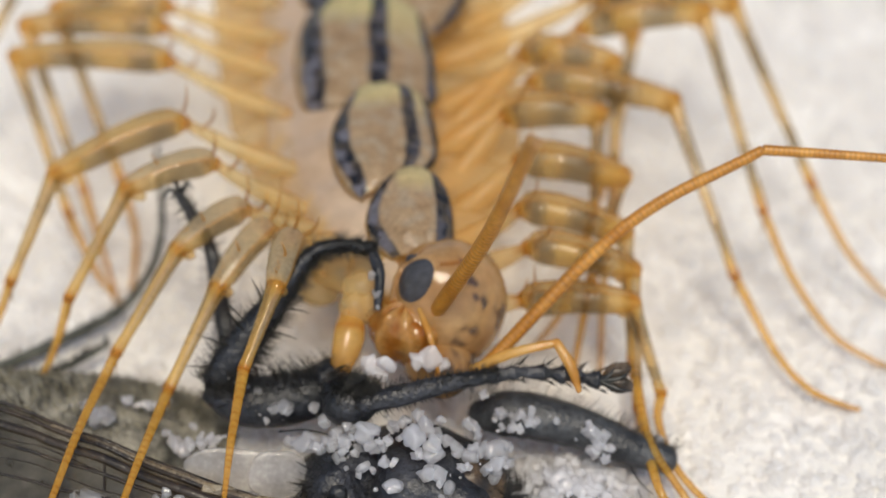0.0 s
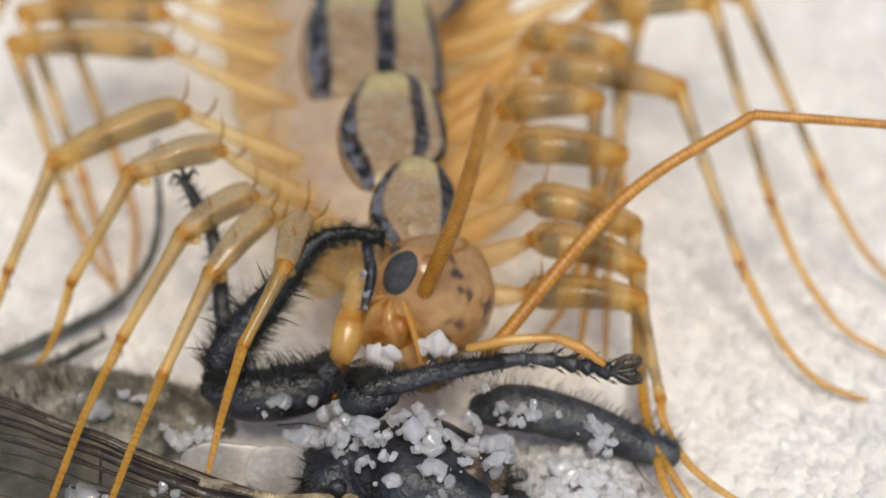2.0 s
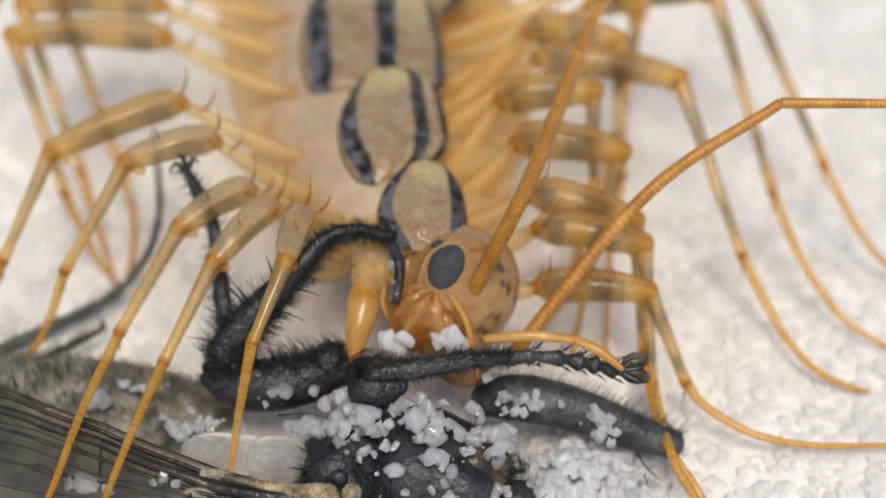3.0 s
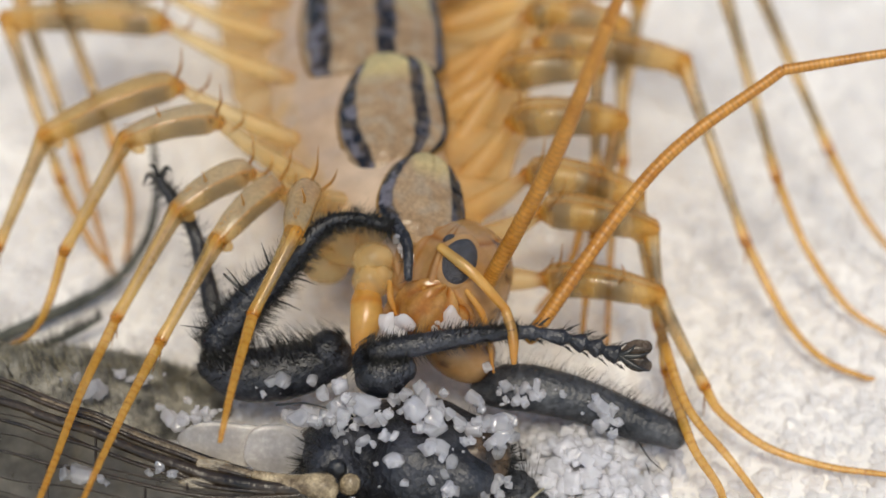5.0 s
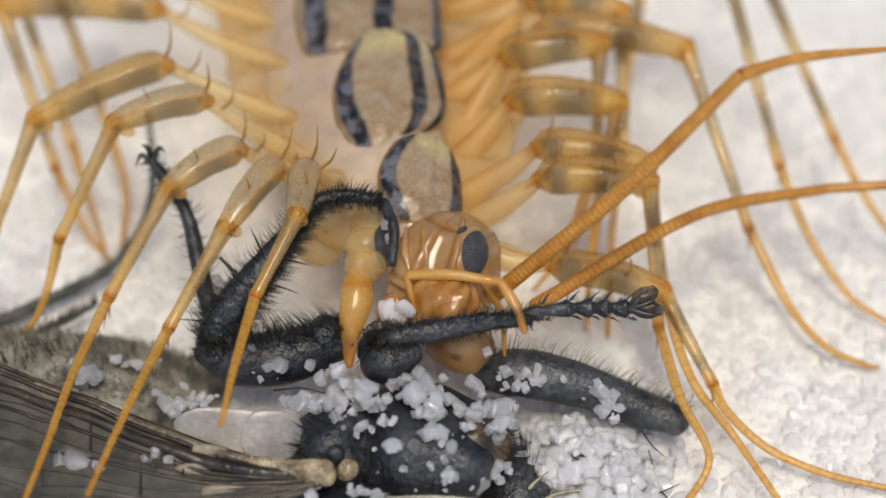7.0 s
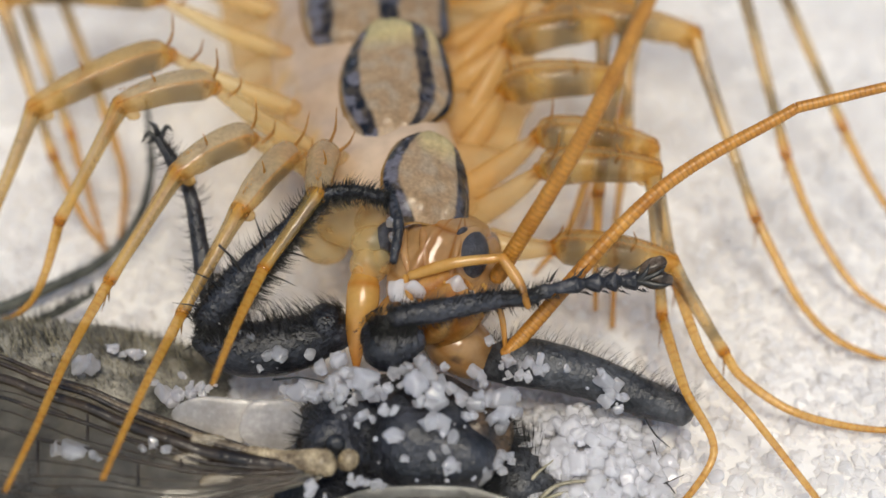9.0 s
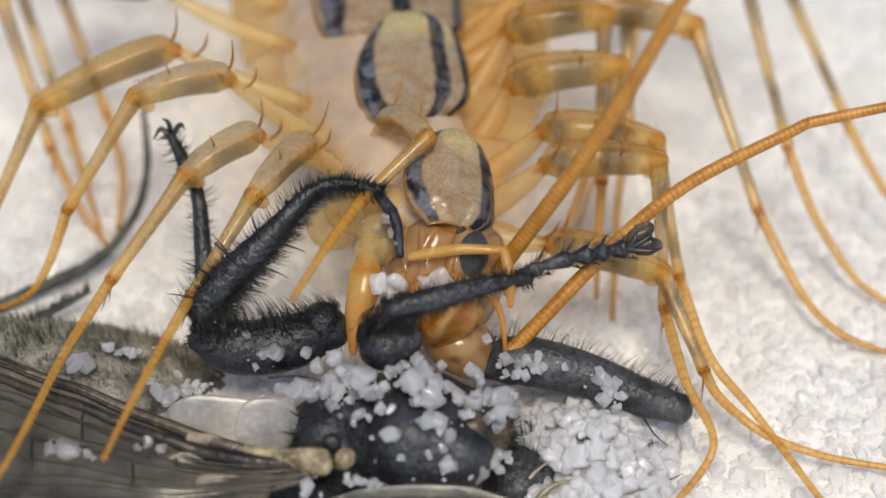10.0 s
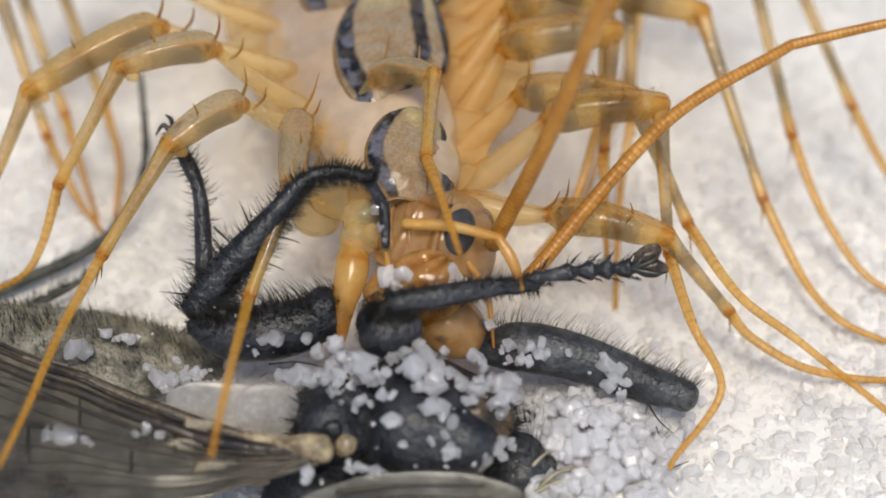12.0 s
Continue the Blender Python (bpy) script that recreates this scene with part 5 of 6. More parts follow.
def feel(feeler, rows):
    """Keys a feeler: rows of time, base, kink and far end."""
    upper, lower, b0, k0, e0 = feeler
    first, second = [], []
    for t, b, k, e in rows:
        b, k, e = Vector(b), Vector(k), Vector(e)
        turn = (k0 - b0).rotation_difference(k - b)
        below = (e0 - k0).rotation_difference(2 * e - k - b - turn @ (k0 - b0))
        first.append((t, Matrix.LocRotScale(b * MM, turn, None)))
        second.append((t, Matrix.LocRotScale((k0 - b0) * MM, turn.inverted() @ below, None)))
    walk(upper, first)
    walk(lower, second)


def reach(ob, foot, tip, rows):
    """Keys a straight limb of the fly: rows of time, foot and tip."""
    base, foot, tip = Vector(PIVOT[ob.parent.name]), Vector(foot), Vector(tip)
    walk(ob, [(t, Matrix.LocRotScale((Vector(a) - base - along(DRIFT, t)) * MM, (tip - foot).rotation_difference(Vector(b) - Vector(a)), None)) for t, a, b in rows])


def motions():
    for ob, share in ((TRUNK, 0.8), (BACK[2], 0.85), (BACK[3], 0.6), (BACK[4], 0.4)):
        shifted(ob, SWAY, share)
    second = BACK[1].location.copy()
    walk(BACK[1], [(t, Matrix.Translation(second + (Vector(p) + Vector((0, np.interp(t, (0, 3, 5, 12), (-0.05, -0.12, -0.25, -0.25)), 0))) * MM) @ Matrix.Rotation(radians(np.interp(t, (0, 3, 5, 12), (0, 2, 5, 5))), 4, "X")) for t, p in SWAY])
    front = [
        (0.0, (0.00, 0.00, 0)), (0.5, (-0.03, 0.10, 0)), (1.0, (-0.10, -0.04, 0)), (1.5, (0.08, -0.13, 0)), (2.0, (0.03, -0.07, 0)), (2.5, (0.22, -0.29, 0)), (3.0, (0.20, -0.42, 0)),
        (5.0, (0.22, -0.55, 0)), (5.5, (0.37, -0.67, 0)), (6.0, (0.25, -0.39, 0)), (6.5, (0.18, -0.34, 0)), (7.0, (0.28, -0.25, 0)), (9.0, (0.30, -0.62, 0)), (9.5, (0.91, -0.82, 0)),
        (10.0, (0.70, -0.85, 0)), (10.5, (0.45, -0.75, 0)), (11.0, (0.40, -0.70, 0)), (11.5, (0.25, -0.65, 0)), (12.0, (0.06, -0.56, 0))]
    start = BACK[0].location.copy()
    walk(BACK[0], [(t, Matrix.Translation(start + Vector(p) * MM) @ Matrix.Rotation(radians(np.interp(t, (0, 2.5, 5, 7, 10, 12), (0, 3, 14, 24, 18, 22))), 4, "Y")) for t, p in front])
    # head: place and turn
    walk(HEADPART, [(t, Matrix.Translation(Vector(p) * MM) @ Matrix.Rotation(radians(a), 4, (0, 0.643, 0.766))) for t, p, a in (
        (0.0, (0.03, -0.42, 2.61), 0), (1.0, (0.01, -0.47, 2.55), -2), (1.5, (-0.13, -0.44, 2.59), -3), (2.0, (-0.25, -0.47, 2.55), -3), (2.5, (0.00, -0.49, 2.52), 0),
        (3.0, (0.18, -0.51, 2.51), 20), (5.0, (0.10, -0.61, 2.39), 38), (5.5, (0.05, -0.63, 2.36), 46), (6.0, (-0.11, -0.68, 2.30), 60), (7.0, (-0.03, -0.66, 2.32), 63),
        (9.0, (-0.07, -0.80, 2.16), 62), (9.5, (0.03, -0.83, 2.12), 60), (10.0, (-0.02, -0.89, 2.05), 58), (10.5, (-0.07, -0.86, 2.08), 62), (11.5, (-0.09, -0.83, 2.12), 62), (12.0, (-0.20, -0.80, 2.16), 54))])
    swing((CLAW, None, Vector((-1.48, 0.46, 3.12)), Vector((-1.86, -2.03, 1.86)), Vector((0, 0, 0))), [
        (0.0, (-1.86, -2.03, 1.86), (0, 0, 0)), (2.0, (-1.95, -2.08, 1.80), (0, 0, 0)), (3.0, (-1.59, -1.93, 1.98), (0, 0, 0)), (5.0, (-1.45, -2.14, 1.73), (0, 0, 0)),
        (6.0, (-1.53, -2.20, 1.65), (0, 0, 0)), (7.0, (-1.63, -2.11, 1.76), (0, 0, 0)), (9.0, (-1.54, -2.22, 1.63), (0, 0, 0)), (10.0, (-1.57, -2.17, 1.69), (0, 0, 0)),
        (11.5, (-1.48, -2.25, 1.59), (0, 0, 0)), (12.0, (-1.74, -2.17, 1.69), (0, 0, 0))], share=0.7)
    places = (
            ((0.0, (-1.13, -2.06, 2.60)), (2.0, (-1.08, -2.06, 2.60)), (3.0, (-0.86, -2.01, 2.66)), (5.0, (-0.84, -1.98, 2.69)), (6.0, (-0.82, -1.96, 2.72)), (7.0, (-0.81, -1.97, 2.71)), (9.0, (-0.69, -1.89, 2.81)), (10.0, (-0.97, -1.91, 2.78)), (11.5, (-0.74, -1.98, 2.69)), (12.0, (-0.84, -1.97, 2.71))),
            ((0.0, (-0.26, -1.94, 2.59)), (2.0, (-0.20, -1.90, 2.63)), (3.0, (0.05, -1.94, 2.59)), (5.0, (0.00, -1.89, 2.65)), (6.0, (-0.04, -1.88, 2.66)), (7.0, (-0.06, -1.88, 2.66)), (9.0, (0.08, -1.83, 2.72)), (10.0, (-0.16, -1.84, 2.71)), (11.5, (0.09, -1.93, 2.59)), (12.0, (-0.01, -1.93, 2.60))))
    for ob, side, off in MOUTH_SALT:
        walk(ob, [(t, Matrix.Translation((Vector(p) + off) * MM)) for t, p in places[side]])
    for ob, f in TARSUS_SALT:
        walk(ob, [(t, Matrix.Translation((Vector(a).lerp(Vector(b), f) + Vector((0.02, -0.1, 0.02))) * MM)) for t, a, b in TARSUS_ROWS])
    # feelers: base, kink and far end
    feel(FEELER_A, [
        (0, (-0.10, -1.14, 3.08), (1.32, -3.09, 8.13), (1.14, -5.16, 9.88)),
        (0.5, (-0.20, -1.17, 3.04), (1.30, -3.31, 7.99), (1.12, -5.34, 9.74)),
        (1, (-0.20, -1.20, 3.01), (1.38, -3.33, 7.94), (1.20, -5.37, 9.69)),
        (1.5, (-0.23, -1.23, 2.97), (1.07, -3.10, 8.09), (0.91, -5.19, 9.83)),
        (2, (-0.39, -1.09, 3.13), (0.64, -2.63, 8.41), (0.52, -4.82, 10.15)),
        (2.5, (-0.05, -1.18, 3.03), (1.42, -2.86, 8.17), (1.21, -5.04, 9.93)),
        (3, (0.48, -1.13, 3.08), (1.99, -1.81, 8.44), (2.99, 1.54, 8.36)),
        (5, (0.76, -1.17, 3.04), (2.39, -1.59, 8.38), (3.45, 1.46, 8.61)),
        (5.5, (0.71, -1.27, 2.92), (2.45, -1.28, 8.25), (3.51, 1.44, 8.79)),
        (6, (0.90, -1.36, 2.81), (3.47, -1.87, 7.76), (4.59, 0.64, 7.28)),
        (6.5, (1.01, -1.39, 2.78), (3.66, -2.11, 7.66), (6.16, -0.08, 7.04)),
        (7, (1.01, -1.40, 2.77), (4.47, -1.57, 7.17), (6.81, -0.40, 7.11)),
        (9, (0.95, -1.28, 2.91), (3.04, -1.10, 8.10), (4.24, 1.18, 8.93)),
        (9.5, (0.99, -1.17, 3.03), (3.03, -1.05, 8.25), (4.20, 1.25, 9.10)),
        (10, (1.04, -1.29, 2.90), (3.46, -1.35, 7.95), (4.85, 0.89, 8.67)),
        (10.5, (1.26, -1.38, 2.79), (3.60, -1.51, 7.88), (4.99, 0.81, 8.55)),
        (11, (1.20, -1.50, 2.86), (3.99, -1.27, 7.71), (5.38, 1.05, 8.38)),
        (11.5, (1.14, -1.27, 2.92), (3.25, -1.53, 8.10), (4.55, 0.97, 8.71)),
        (12, (0.83, -1.19, 3.02), (2.29, -1.97, 8.37), (3.31, 1.23, 8.55)),
    ])
    feel(FEELER_B, [
        (0, (0.86, -1.54, 2.28), (5.49, 0.4, 5.38), (7.58, 0.23, 5.33)),
        (1, (0.97, -1.52, 2.31), (5.59, 1.02, 4.96), (7.76, 0.83, 4.9)),
        (1.5, (0.99, -1.49, 2.35), (5.54, 1.42, 4.7), (7.79, 1.27, 4.68)),
        (2, (0.92, -1.46, 2.38), (5.34, 1.2, 5.26), (7.61, 1.0, 5.19)),
        (2.5, (1.07, -1.56, 2.27), (5.85, 0.89, 4.71), (7.62, 0.6, 4.53)),
        (3, (1.36, -1.54, 2.28), (5.69, 0.76, 5.62), (7.42, 0.66, 5.66)),
        (5, (1.63, -1.51, 2.32), (5.7, 1.23, 5.59), (7.43, 1.33, 5.86)),
        (5.5, (1.48, -1.55, 2.28), (6.15, 1.22, 4.58), (7.57, 1.18, 4.7)),
        (6, (1.34, -1.52, 2.31), (6.3, 1.39, 3.64), (7.74, 1.33, 3.72)),
        (6.5, (1.49, -1.55, 2.28), (6.31, 1.55, 3.71), (7.76, 1.57, 3.88)),
        (7, (1.77, -1.37, 2.49), (6.87, 1.6, 2.46), (7.95, 1.57, 2.57)),
        (9, (1.19, -1.94, 1.81), (5.7, 0.27, 4.92), (7.13, 0.41, 5.23)),
        (9.5, (1.33, -1.98, 1.76), (5.97, -0.07, 5.07), (7.02, -0.08, 5.21)),
        (10, (1.14, -2.09, 1.63), (5.87, -0.21, 4.84), (7.01, -0.16, 5.06)),
        (10.5, (1.14, -2.0, 1.74), (5.89, 1.09, 3.37), (7.5, 1.23, 3.69)),
        (11, (1.17, -2.03, 1.74), (5.94, -0.97, 5.06), (7.09, 0.11, 4.57)),
        (11.5, (1.24, -2.0, 1.74), (5.87, 0.05, 5.21), (6.95, 0.1, 5.42)),
        (12, (1.48, -1.39, 2.47), (5.84, 2.04, 4.47), (7.42, 2.19, 4.8)),
    ])
    feel(PALP, [
        (0, (0.51, -2.04, 2.52), (1.94, -1.8, 2.91), (2.28, -2.39, 2.43)),
        (2, (0.37, -1.94, 2.63), (1.86, -1.87, 2.82), (2.56, -2.24, 2.62)),
        (3, (0.68, -1.94, 2.65), (2.18, -1.99, 2.68), (2.74, -2.34, 2.51)),
        (5, (-0.1, -1.05, 3.59), (0.98, -1.82, 2.89), (1.07, -2.32, 2.53)),
        (6, (-0.61, -1.44, 3.2), (0.86, -1.7, 3.03), (1.07, -2.37, 2.46)),
        (7, (-0.59, -1.54, 3.12), (0.9, -1.67, 3.07), (1.31, -2.33, 2.52)),
        (9, (-0.6, -1.65, 2.95), (0.87, -1.53, 3.23), (1.33, -2.21, 2.66)),
        (9.5, (-0.6, -1.55, 3.06), (0.89, -1.51, 3.26), (1.11, -2.27, 2.59)),
        (10, (-0.6, -1.55, 3.07), (0.89, -1.55, 3.21), (1.02, -2.35, 2.49)),
        (11.5, (-0.5, -1.62, 3.0), (0.99, -1.58, 3.18), (1.34, -2.35, 2.49)),
        (12, (-0.69, -1.35, 3.32), (0.79, -1.56, 3.2), (1.31, -2.42, 2.41)),
    ])
    # front legs
    swing(LEFT[0], [
        (0, (-2.86, -1.24, 3.70), (-3.38, -2.37, 2.82)),
        (1.5, (-2.75, -1.19, 3.75), (-3.45, -2.41, 2.77)),
        (2, (-2.74, -1.15, 3.80), (-3.46, -2.30, 2.89)),
        (3, (-2.69, -1.19, 3.75), (-3.17, -2.22, 3.00)),
        (5, (-2.52, -1.06, 3.91), (-3.22, -2.22, 3.00)),
        (6, (-2.40, -1.00, 3.98), (-3.13, -2.26, 2.95)),
        (7, (-2.42, -1.01, 3.97), (-3.18, -2.23, 2.98)),
        (8.8, (-2.27, -0.82, 3.82), (-2.94, -1.71, 3.23)),
        (9, (-2.16, -0.56, 3.76), (-2.83, -1.42, 3.21)),
        (9.2, (-1.34, 0.11, 4.09), (-2.41, -1.02, 3.68)),
        (9.5, (-0.64, 0.59, 4.20), (-1.50, -0.52, 3.81)),
        (10, (-0.47, 0.38, 3.96), (-1.36, -0.69, 3.61)),
        (10.5, (-0.38, 0.61, 4.07), (-0.94, -0.53, 3.65)),
        (11.5, (-0.26, 0.60, 4.06), (-0.87, -0.57, 3.59)),
        (12, (-0.27, 1.08, 4.48), (-0.35, -0.22, 3.86)),
    ])
    swing(LEFT[1], [
        (0, (-3.97, -0.59, 3.11), (-4.79, -1.96, 1.94)),
        (1.5, (-4.04, -0.58, 3.12), (-4.84, -1.95, 1.95)),
        (2, (-4.08, -0.55, 3.15), (-4.87, -1.89, 2.02)),
        (3, (-4.00, -0.52, 3.19), (-4.83, -1.87, 2.06)),
        (5, (-3.90, -0.46, 3.26), (-4.87, -1.84, 2.08)),
        (6, (-3.78, -0.42, 3.32), (-4.79, -1.84, 2.09)),
        (7, (-3.69, -0.45, 3.27), (-4.69, -1.87, 2.05)),
        (9, (-3.46, -0.40, 3.33), (-4.36, -1.71, 2.24)),
        (9.5, (-3.04, -0.33, 3.42), (-4.18, -1.78, 2.15)),
        (10, (-3.20, -0.35, 3.39), (-4.23, -1.69, 2.27)),
        (10.5, (-3.19, -0.44, 3.29), (-4.26, -2.07, 1.81)),
        (11.5, (-3.10, -0.43, 3.30), (-4.17, -1.90, 2.02)),
        (12, (-2.55, -0.55, 3.46), (-3.26, -2.33, 2.27)),
    ])
    swing(LEFT[2], [
        (0, (-4.73, 0.16, 3.37), (-5.80, -1.19, 2.08)),
        (2, (-4.63, 0.20, 3.42), (-5.69, -1.15, 2.13)),
        (3, (-4.65, 0.17, 3.39), (-5.70, -1.19, 2.08)),
        (5, (-4.64, 0.19, 3.41), (-5.68, -1.18, 2.09)),
        (6, (-4.66, 0.27, 3.51), (-5.79, -1.13, 2.15)),
        (7, (-4.71, 0.29, 3.54), (-5.78, -1.16, 2.12)),
        (9, (-4.56, 0.31, 3.56), (-5.76, -1.10, 2.19)),
        (9.5, (-4.23, 0.29, 3.54), (-5.55, -1.03, 2.27)),
        (10, (-4.38, 0.18, 3.40), (-5.67, -1.16, 2.12)),
        (10.5, (-4.46, 0.27, 3.51), (-5.65, -1.10, 2.19)),
        (11.5, (-4.41, 0.31, 3.56), (-5.69, -1.11, 2.18)),
        (12, (-4.61, 0.36, 3.62), (-5.74, -1.02, 2.28)),
    ])
    swing(LEFT[3], [
        (0, (-5.73, 1.25, 3.90), (-6.81, 0.03, 2.30)),
        (1.5, (-5.62, 1.24, 3.89), (-6.81, -0.02, 2.23)),
        (2, (-5.62, 1.28, 3.94), (-6.83, -0.01, 2.24)),
        (3, (-5.68, 1.30, 3.96), (-6.88, 0.05, 2.31)),
        (5, (-5.62, 1.38, 4.05), (-6.83, 0.08, 2.35)),
        (6, (-5.63, 1.36, 4.03), (-6.74, 0.01, 2.26)),
        (7, (-5.73, 1.41, 4.09), (-6.81, 0.07, 2.34)),
        (9, (-5.61, 1.46, 4.15), (-6.79, 0.13, 2.41)),
        (9.5, (-5.20, 1.44, 4.13), (-6.53, 0.20, 2.49)),
        (10, (-5.32, 1.44, 4.13), (-6.65, 0.13, 2.40)),
        (11.5, (-5.54, 1.57, 4.29), (-6.76, 0.18, 2.47)),
        (12, (-5.52, 1.62, 4.34), (-6.70, 0.26, 2.57)),
    ])
    swing(LEFT[4], [
        (0, (-7.19, 1.98, 3.68), (-8.03, 0.67, 2.12)),
        (2, (-7.18, 1.97, 3.67), (-8.04, 0.67, 2.12)),
        (3, (-7.20, 1.97, 3.67), (-8.08, 0.69, 2.14)),
        (5, (-7.22, 1.98, 3.68), (-8.08, 0.67, 2.12)),
        (6, (-7.26, 1.99, 3.70), (-8.09, 0.66, 2.11)),
        (7, (-7.30, 2.02, 3.72), (-8.07, 0.67, 2.12)),
        (9, (-7.26, 2.00, 3.71), (-8.08, 0.66, 2.11)),
        (9.5, (-7.01, 1.92, 3.61), (-7.97, 0.64, 2.09)),
        (10, (-7.13, 1.92, 3.62), (-8.02, 0.62, 2.06)),
        (11.5, (-7.29, 2.00, 3.70), (-8.07, 0.65, 2.09)),
        (12, (-7.23, 1.92, 3.62), (-8.03, 0.64, 2.09)),
    ])
    swing(RIGHT[0], [
        (0, (3.39, -0.24, 2.44), (3.92, -0.96, 1.05), (5.29, -3.86, 0.35)),
        (1, (3.43, -0.29, 2.38), (3.82, -0.95, 1.05), (5.45, -3.8, 0.35)),
        (1.5, (3.45, -0.31, 2.35), (3.85, -1.43, 1.05), (5.88, -3.85, 0.35)),
        (2, (3.42, -0.33, 2.32), (3.78, -1.33, 1.05), (5.76, -3.75, 0.35)),
        (2.5, (3.5, -0.34, 2.32), (3.79, -1.23, 1.05), (6.87, -3.39, 0.35)),
        (3, (3.58, -0.34, 2.32), (4.2, -1.11, 1.05), (7.58, -2.3, 0.35)),
        (5, (3.68, -0.54, 2.08), (4.4, -1.49, 1.05), (7.39, -3.15, 0.35)),
        (5.5, (3.58, -0.55, 2.08), (4.4, -1.66, 1.05), (7.35, -3.22, 0.35)),
        (6, (3.49, -0.55, 2.07), (4.4, -1.75, 1.05), (7.33, -3.21, 0.35)),
        (6.5, (3.62, -0.59, 2.02), (4.6, -1.36, 1.05), (7.43, -2.71, 0.35)),
        (7, (3.75, -0.63, 1.97), (4.51, -1.84, 1.05), (7.07, -3.49, 0.35)),
        (9, (3.78, -0.44, 2.2), (4.64, -1.25, 1.05), (7.31, -2.37, 0.35)),
        (9.5, (4.06, -0.89, 1.66), (4.65, -2.25, 1.05), (7.03, -3.87, 0.35)),
        (10, (3.62, -0.64, 1.96), (4.22, -1.85, 1.05), (7.06, -3.56, 0.35)),
        (10.5, (3.56, -0.48, 2.16), (4.49, -1.75, 1.05), (7.1, -2.91, 0.35)),
        (11.5, (3.66, -0.85, 1.71), (4.27, -2.05, 1.05), (6.91, -3.43, 0.35)),
        (12, (3.64, -0.39, 2.26), (4.69, -0.77, 1.05), (7.37, -1.59, 0.35)),
    ])
    swing(RIGHT[1], [
        (0, (3.44, 0.44, 2.62), (3.56, -1.26, 0.59)),
        (2, (3.44, 0.36, 2.53), (3.56, -1.28, 0.57)),
        (3, (3.55, 0.50, 2.70), (3.70, -1.18, 0.70)),
        (5, (3.61, 0.51, 2.71), (3.89, -1.07, 0.83)),
        (6, (3.54, 0.47, 2.66), (3.70, -1.28, 1.04)),
        (7, (3.58, 0.90, 3.17), (3.73, -0.68, 1.29)),
        (9, (3.54, 0.90, 3.17), (3.69, -0.61, 1.38)),
        (10, (3.62, 0.89, 3.16), (3.72, -0.64, 1.34)),
        (11.5, (3.47, 1.21, 3.55), (3.61, -0.55, 1.44)),
        (12, (3.60, 1.36, 3.72), (3.78, -0.59, 1.40)),
    ])
    swing(RIGHT[2], [
        (0, (3.36, 1.28, 2.84), (3.50, -0.34, 1.07)),
        (2, (3.42, 1.20, 2.76), (3.49, -0.47, 0.92)),
        (3, (3.45, 1.16, 2.71), (3.60, -0.56, 0.81)),
        (5, (3.41, 1.29, 2.86), (3.86, -0.45, 0.94)),
        (6, (3.57, 1.31, 2.88), (3.94, -0.26, 1.17)),
        (7, (3.59, 1.50, 3.11), (3.93, -0.26, 1.17)),
        (9, (3.55, 1.54, 3.16), (3.99, -0.06, 1.41)),
        (10, (3.64, 1.51, 3.12), (4.02, -0.02, 1.45)),
        (11.5, (3.33, 1.68, 3.33), (4.05, 0.00, 1.48)),
        (12, (3.18, 1.85, 3.53), (4.08, 0.44, 2.00)),
    ])
    swing(RIGHT[3], [
        (0, (3.37, 2.41, 3.26), (2.80, 1.27, 1.60)),
        (2, (3.22, 2.52, 3.39), (2.71, 1.28, 1.60)),
        (3, (3.26, 2.45, 3.31), (2.70, 1.31, 1.64)),
        (5, (3.17, 2.63, 3.52), (2.70, 1.35, 1.69)),
        (6, (3.16, 2.68, 3.58), (2.69, 1.34, 1.68)),
        (7, (3.15, 2.69, 3.59), (2.71, 1.34, 1.67)),
        (9, (2.97, 2.82, 3.75), (2.68, 1.41, 1.76)),
        (10, (3.06, 2.85, 3.79), (2.72, 1.44, 1.79)),
        (11.5, (2.95, 2.98, 3.94), (2.62, 1.46, 1.82)),
        (12, (2.91, 3.09, 4.07), (2.73, 1.49, 1.85)),
    ])
    swing(RIGHT[4], [
        (0, (3.00, 3.75, 3.77), (2.90, 2.49, 2.27)),
        (3, (2.80, 3.76, 3.78), (2.80, 2.52, 2.30)),
        (6, (2.86, 3.93, 3.98), (2.81, 2.54, 2.33)),
        (9, (2.88, 4.03, 4.11), (2.78, 2.67, 2.48)),
        (12, (2.88, 4.01, 4.08), (2.78, 2.67, 2.48)),
    ])
    swing(RIGHT[5], [
        (0, (4.52, 4.48, 3.55), (5.61, 1.65, 1.42)),
        (6, (4.56, 4.50, 3.58), (5.64, 1.63, 1.40)),
        (12, (4.68, 4.50, 3.58), (5.66, 1.68, 1.45)),
    ], share=0.3)
    swing(RIGHT[6], [
        (0, (5.31, 6.64, 4.26), (6.33, 3.02, 1.82)),
        (6, (5.46, 6.64, 4.26), (6.36, 3.04, 1.84)),
        (12, (5.60, 6.64, 4.26), (6.34, 3.08, 1.88)),
    ], share=0.3)
    swing(RIGHT[7], [
        (0, (6.10, 7.70, 3.80), (7.50, 4.14, 1.66)),
        (6, (6.24, 7.70, 3.80), (7.58, 4.22, 1.72)),
        (12, (6.36, 7.70, 3.80), (7.66, 4.26, 1.75)),
    ], share=0.3)
    # the fly is tugged a little; its raised legs kick
    shifted(fly, DRIFT)
    for ob in SALT_ON_FLY:
        shifted(ob, DRIFT)
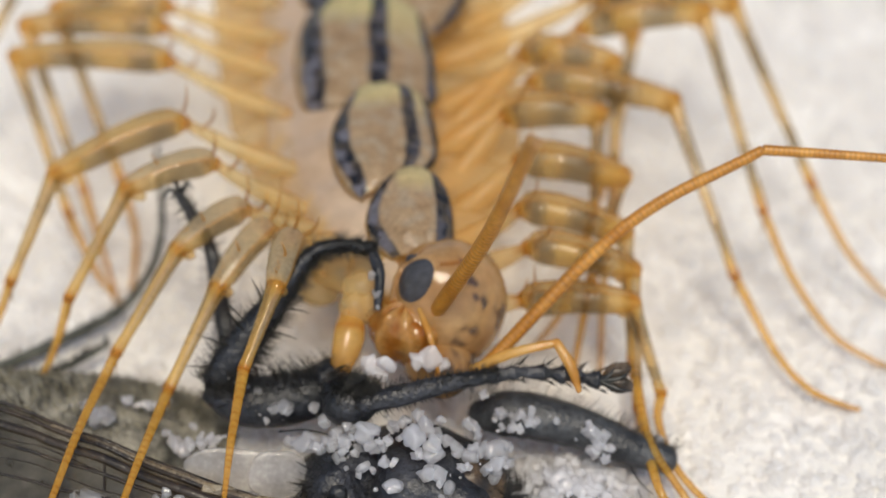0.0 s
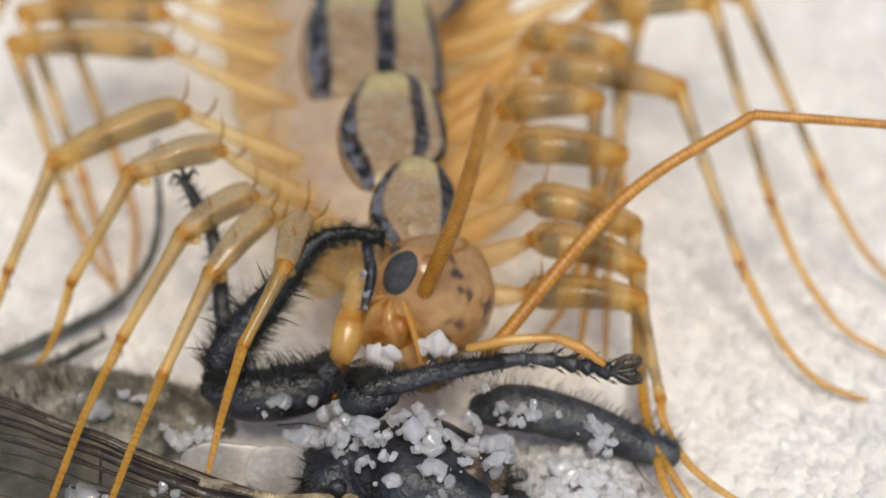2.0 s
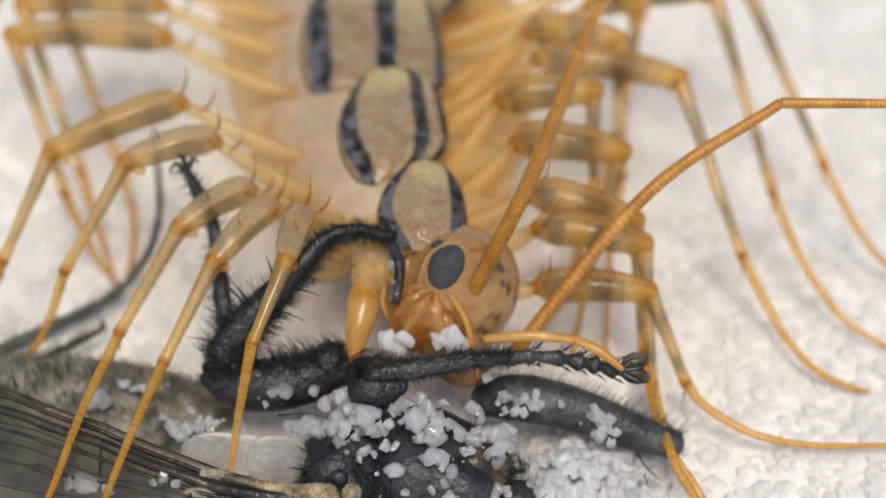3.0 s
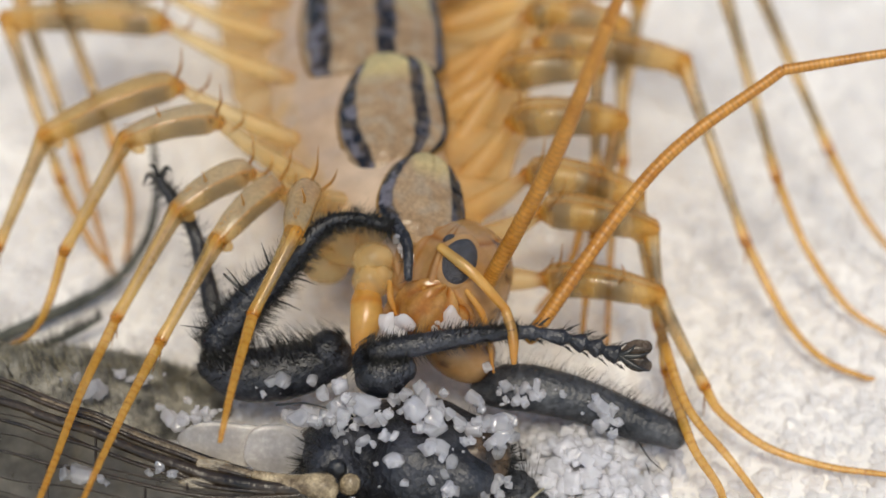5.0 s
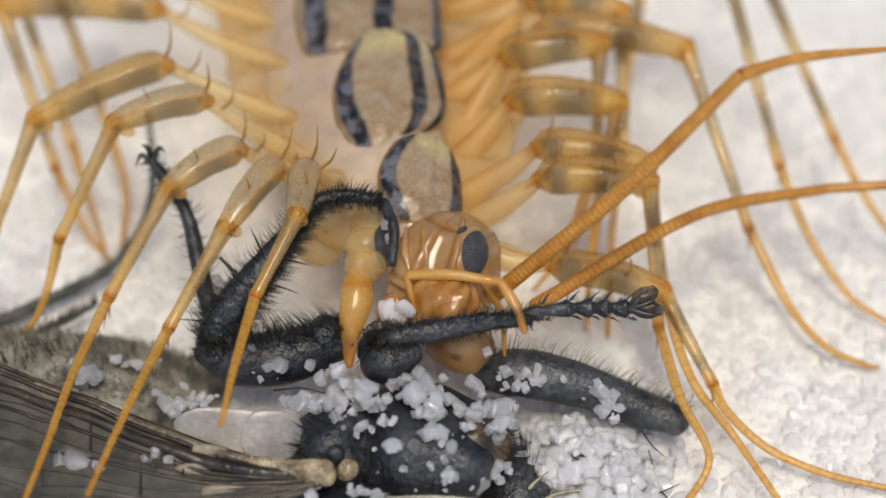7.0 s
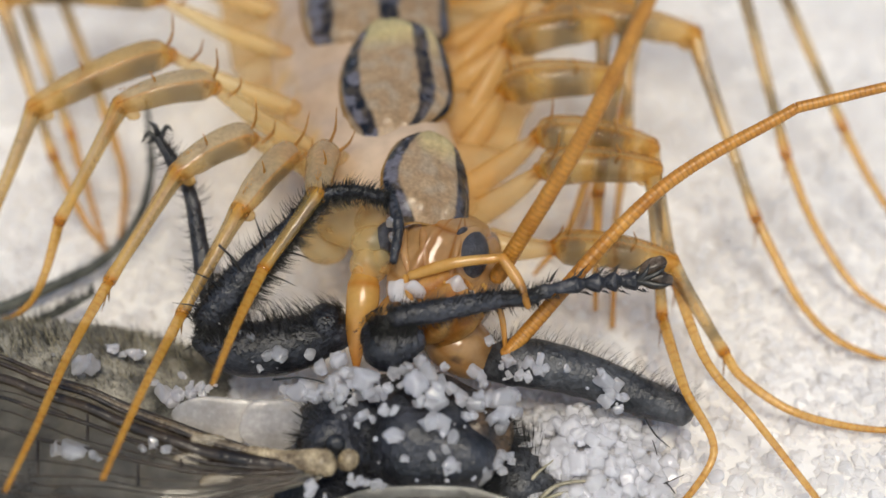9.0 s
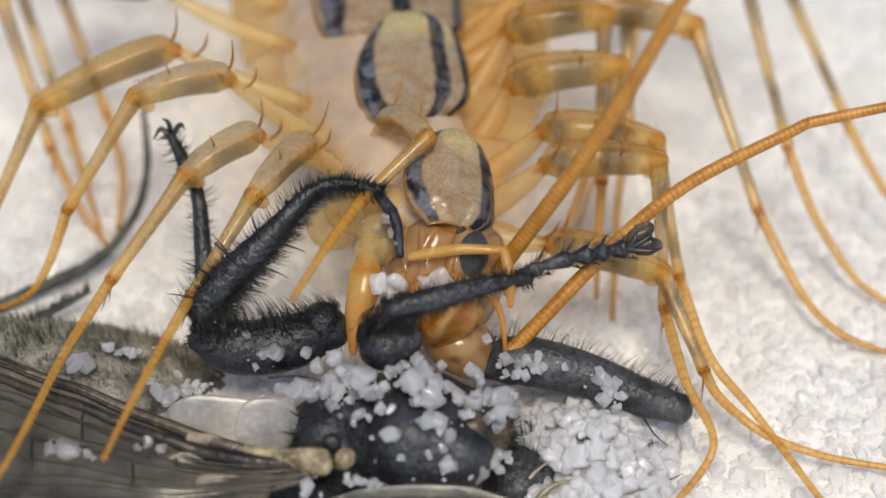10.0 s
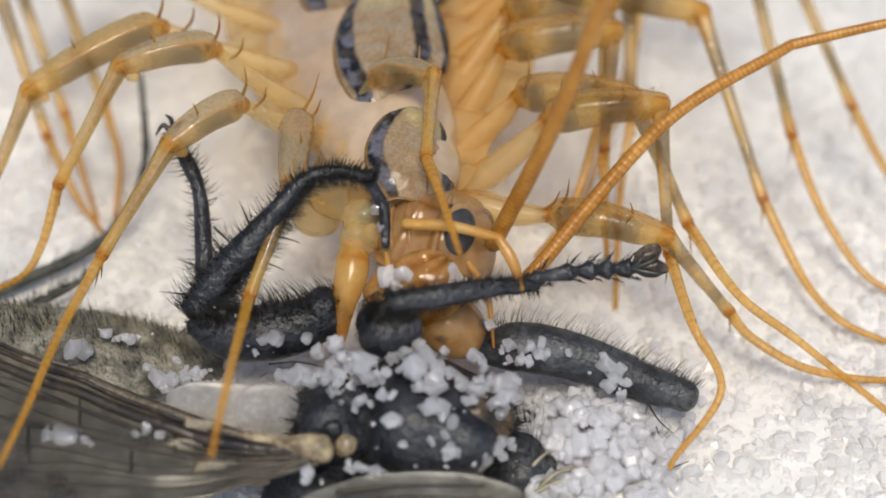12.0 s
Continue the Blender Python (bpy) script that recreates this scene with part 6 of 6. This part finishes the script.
    reach(NEAR_TIBIA, (-1.38, -2.76, 2.39), (0.85, -2.20, 2.54), [
        (0, (-1.38, -2.76, 2.39), (0.85, -2.18, 2.50)),
        (1.5, (-1.40, -2.77, 2.38), (0.88, -2.14, 2.50)),
        (2, (-1.37, -2.72, 2.43), (0.95, -2.13, 2.52)),
        (3, (-1.27, -2.65, 2.51), (1.04, -2.18, 2.45)),
        (5, (-1.16, -2.56, 2.63), (1.08, -2.06, 2.60)),
        (6, (-0.92, -2.54, 2.66), (1.17, -2.08, 2.57)),
        (7, (-0.89, -2.54, 2.65), (1.18, -2.06, 2.60)),
        (9, (-0.84, -2.45, 2.76), (1.25, -1.95, 2.73)),
        (9.5, (-0.83, -2.30, 2.94), (1.11, -1.86, 2.84)),
        (10, (-0.92, -2.46, 2.74), (1.11, -1.86, 2.84)),
        (10.5, (-0.82, -2.49, 2.71), (1.20, -1.98, 2.69)),
        (11.5, (-0.80, -2.53, 2.67), (1.26, -2.09, 2.57)),
        (12, (-0.87, -2.53, 2.67), (1.09, -2.06, 2.60)),
    ])
    reach(FLY_FOOT, (1.31, -2.13, 2.51), (3.72, -2.22, 2.06), [
        (0, (0.76, -2.18, 2.47), (3.02, -2.11, 2.23)),
        (1.5, (0.78, -2.16, 2.48), (3.01, -2.14, 2.19)),
        (2, (0.85, -2.13, 2.52), (3.12, -2.14, 2.19)),
        (3, (0.95, -2.20, 2.44), (3.16, -2.22, 2.10)),
        (5, (0.98, -2.06, 2.60), (3.16, -2.23, 2.09)),
        (6, (1.08, -2.09, 2.56), (3.24, -2.24, 2.08)),
        (6.5, (1.09, -2.08, 2.58), (3.44, -1.84, 2.55)),
        (7, (1.08, -2.07, 2.59), (3.52, -1.79, 2.61)),
        (9, (1.16, -1.98, 2.70), (3.70, -1.58, 2.86)),
        (9.5, (1.02, -1.87, 2.82), (3.55, -1.33, 3.16)),
        (10, (1.02, -1.87, 2.82), (3.45, -1.31, 3.18)),
        (10.5, (1.11, -2.00, 2.67), (3.58, -1.64, 2.78)),
        (11.5, (1.17, -2.10, 2.56), (3.76, -1.70, 2.72)),
        (12, (1.00, -2.07, 2.58), (3.63, -1.68, 2.74)),
    ])
    reach(NEAR_FEMUR, (-1.59, -2.32, 2.29), (-1.00, -2.62, 2.32), [
        (0, (-1.79, -2.32, 2.29), (-1.20, -2.62, 2.32)),
        (3, (-1.40, -2.36, 2.24), (-0.81, -2.66, 2.30)),
        (5, (-1.26, -2.36, 2.24), (-0.66, -2.64, 2.32)),
        (6, (-1.20, -2.38, 2.22), (-0.62, -2.64, 2.34)),
        (9, (-1.12, -2.32, 2.28), (-0.54, -2.60, 2.40)),
        (12, (-1.16, -2.40, 2.20), (-0.60, -2.68, 2.30)),
    ])
    reach(FLANK_TIBIA, (-3.95, -1.76, 2.02), (-1.22, -0.46, 3.89), [
        (0, (-3.95, -1.76, 2.02), (-1.22, -0.46, 3.89)),
        (2, (-3.96, -1.70, 2.10), (-1.31, -0.56, 3.76)),
        (3, (-3.88, -1.70, 2.10), (-0.91, -0.56, 3.76)),
        (5, (-3.93, -1.73, 2.07), (-0.86, -0.57, 3.75)),
        (6, (-3.88, -1.76, 2.02), (-0.96, -0.46, 3.88)),
        (7, (-3.88, -1.76, 2.02), (-1.06, -0.45, 3.90)),
        (9, (-3.97, -1.73, 2.06), (-0.96, -0.56, 3.76)),
        (10, (-4.06, -1.73, 2.06), (-1.22, -0.68, 3.62)),
        (10.5, (-3.95, -1.70, 2.10), (-0.94, -0.61, 3.71)),
        (11.5, (-3.95, -1.74, 2.05), (-1.05, -0.64, 3.68)),
        (12, (-4.08, -1.83, 1.94), (-1.26, -0.65, 3.66)),
    ])
    reach(FLANK_TARSUS, (-1.27, -0.41, 3.87), (-1.14, -1.31, 3.27), TARSUS_ROWS)
    reach(FAR_TIBIA, (-3.86, -0.82, 1.74), (-4.83, 1.40, 3.61), [
        (0, (-3.86, -0.82, 1.74), (-4.83, 1.40, 3.61)),
        (3, (-3.90, -0.82, 1.74), (-4.69, 1.44, 3.66)),
        (4.8, (-4.05, -1.02, 1.51), (-6.73, 1.15, 3.32)),
        (5, (-3.95, -1.04, 1.49), (-5.17, 1.27, 3.45)),
        (5.3, (-4.09, -1.06, 1.46), (-4.71, 1.18, 3.35)),
        (6, (-4.10, -1.04, 1.48), (-4.67, 1.28, 3.47)),
        (7, (-4.03, -0.98, 1.56), (-5.22, 1.34, 3.54)),
        (9, (-4.07, -0.91, 1.64), (-5.05, 1.39, 3.60)),
        (9.5, (-4.04, -0.95, 1.59), (-4.81, 1.37, 3.58)),
        (10, (-4.08, -1.03, 1.49), (-4.81, 1.38, 3.59)),
        (10.5, (-4.07, -1.06, 1.46), (-4.83, 1.37, 3.58)),
        (11.5, (-4.02, -1.13, 1.38), (-4.73, 1.36, 3.56)),
        (12, (-4.04, -1.16, 1.34), (-4.76, 1.41, 3.62)),
    ])


motions()
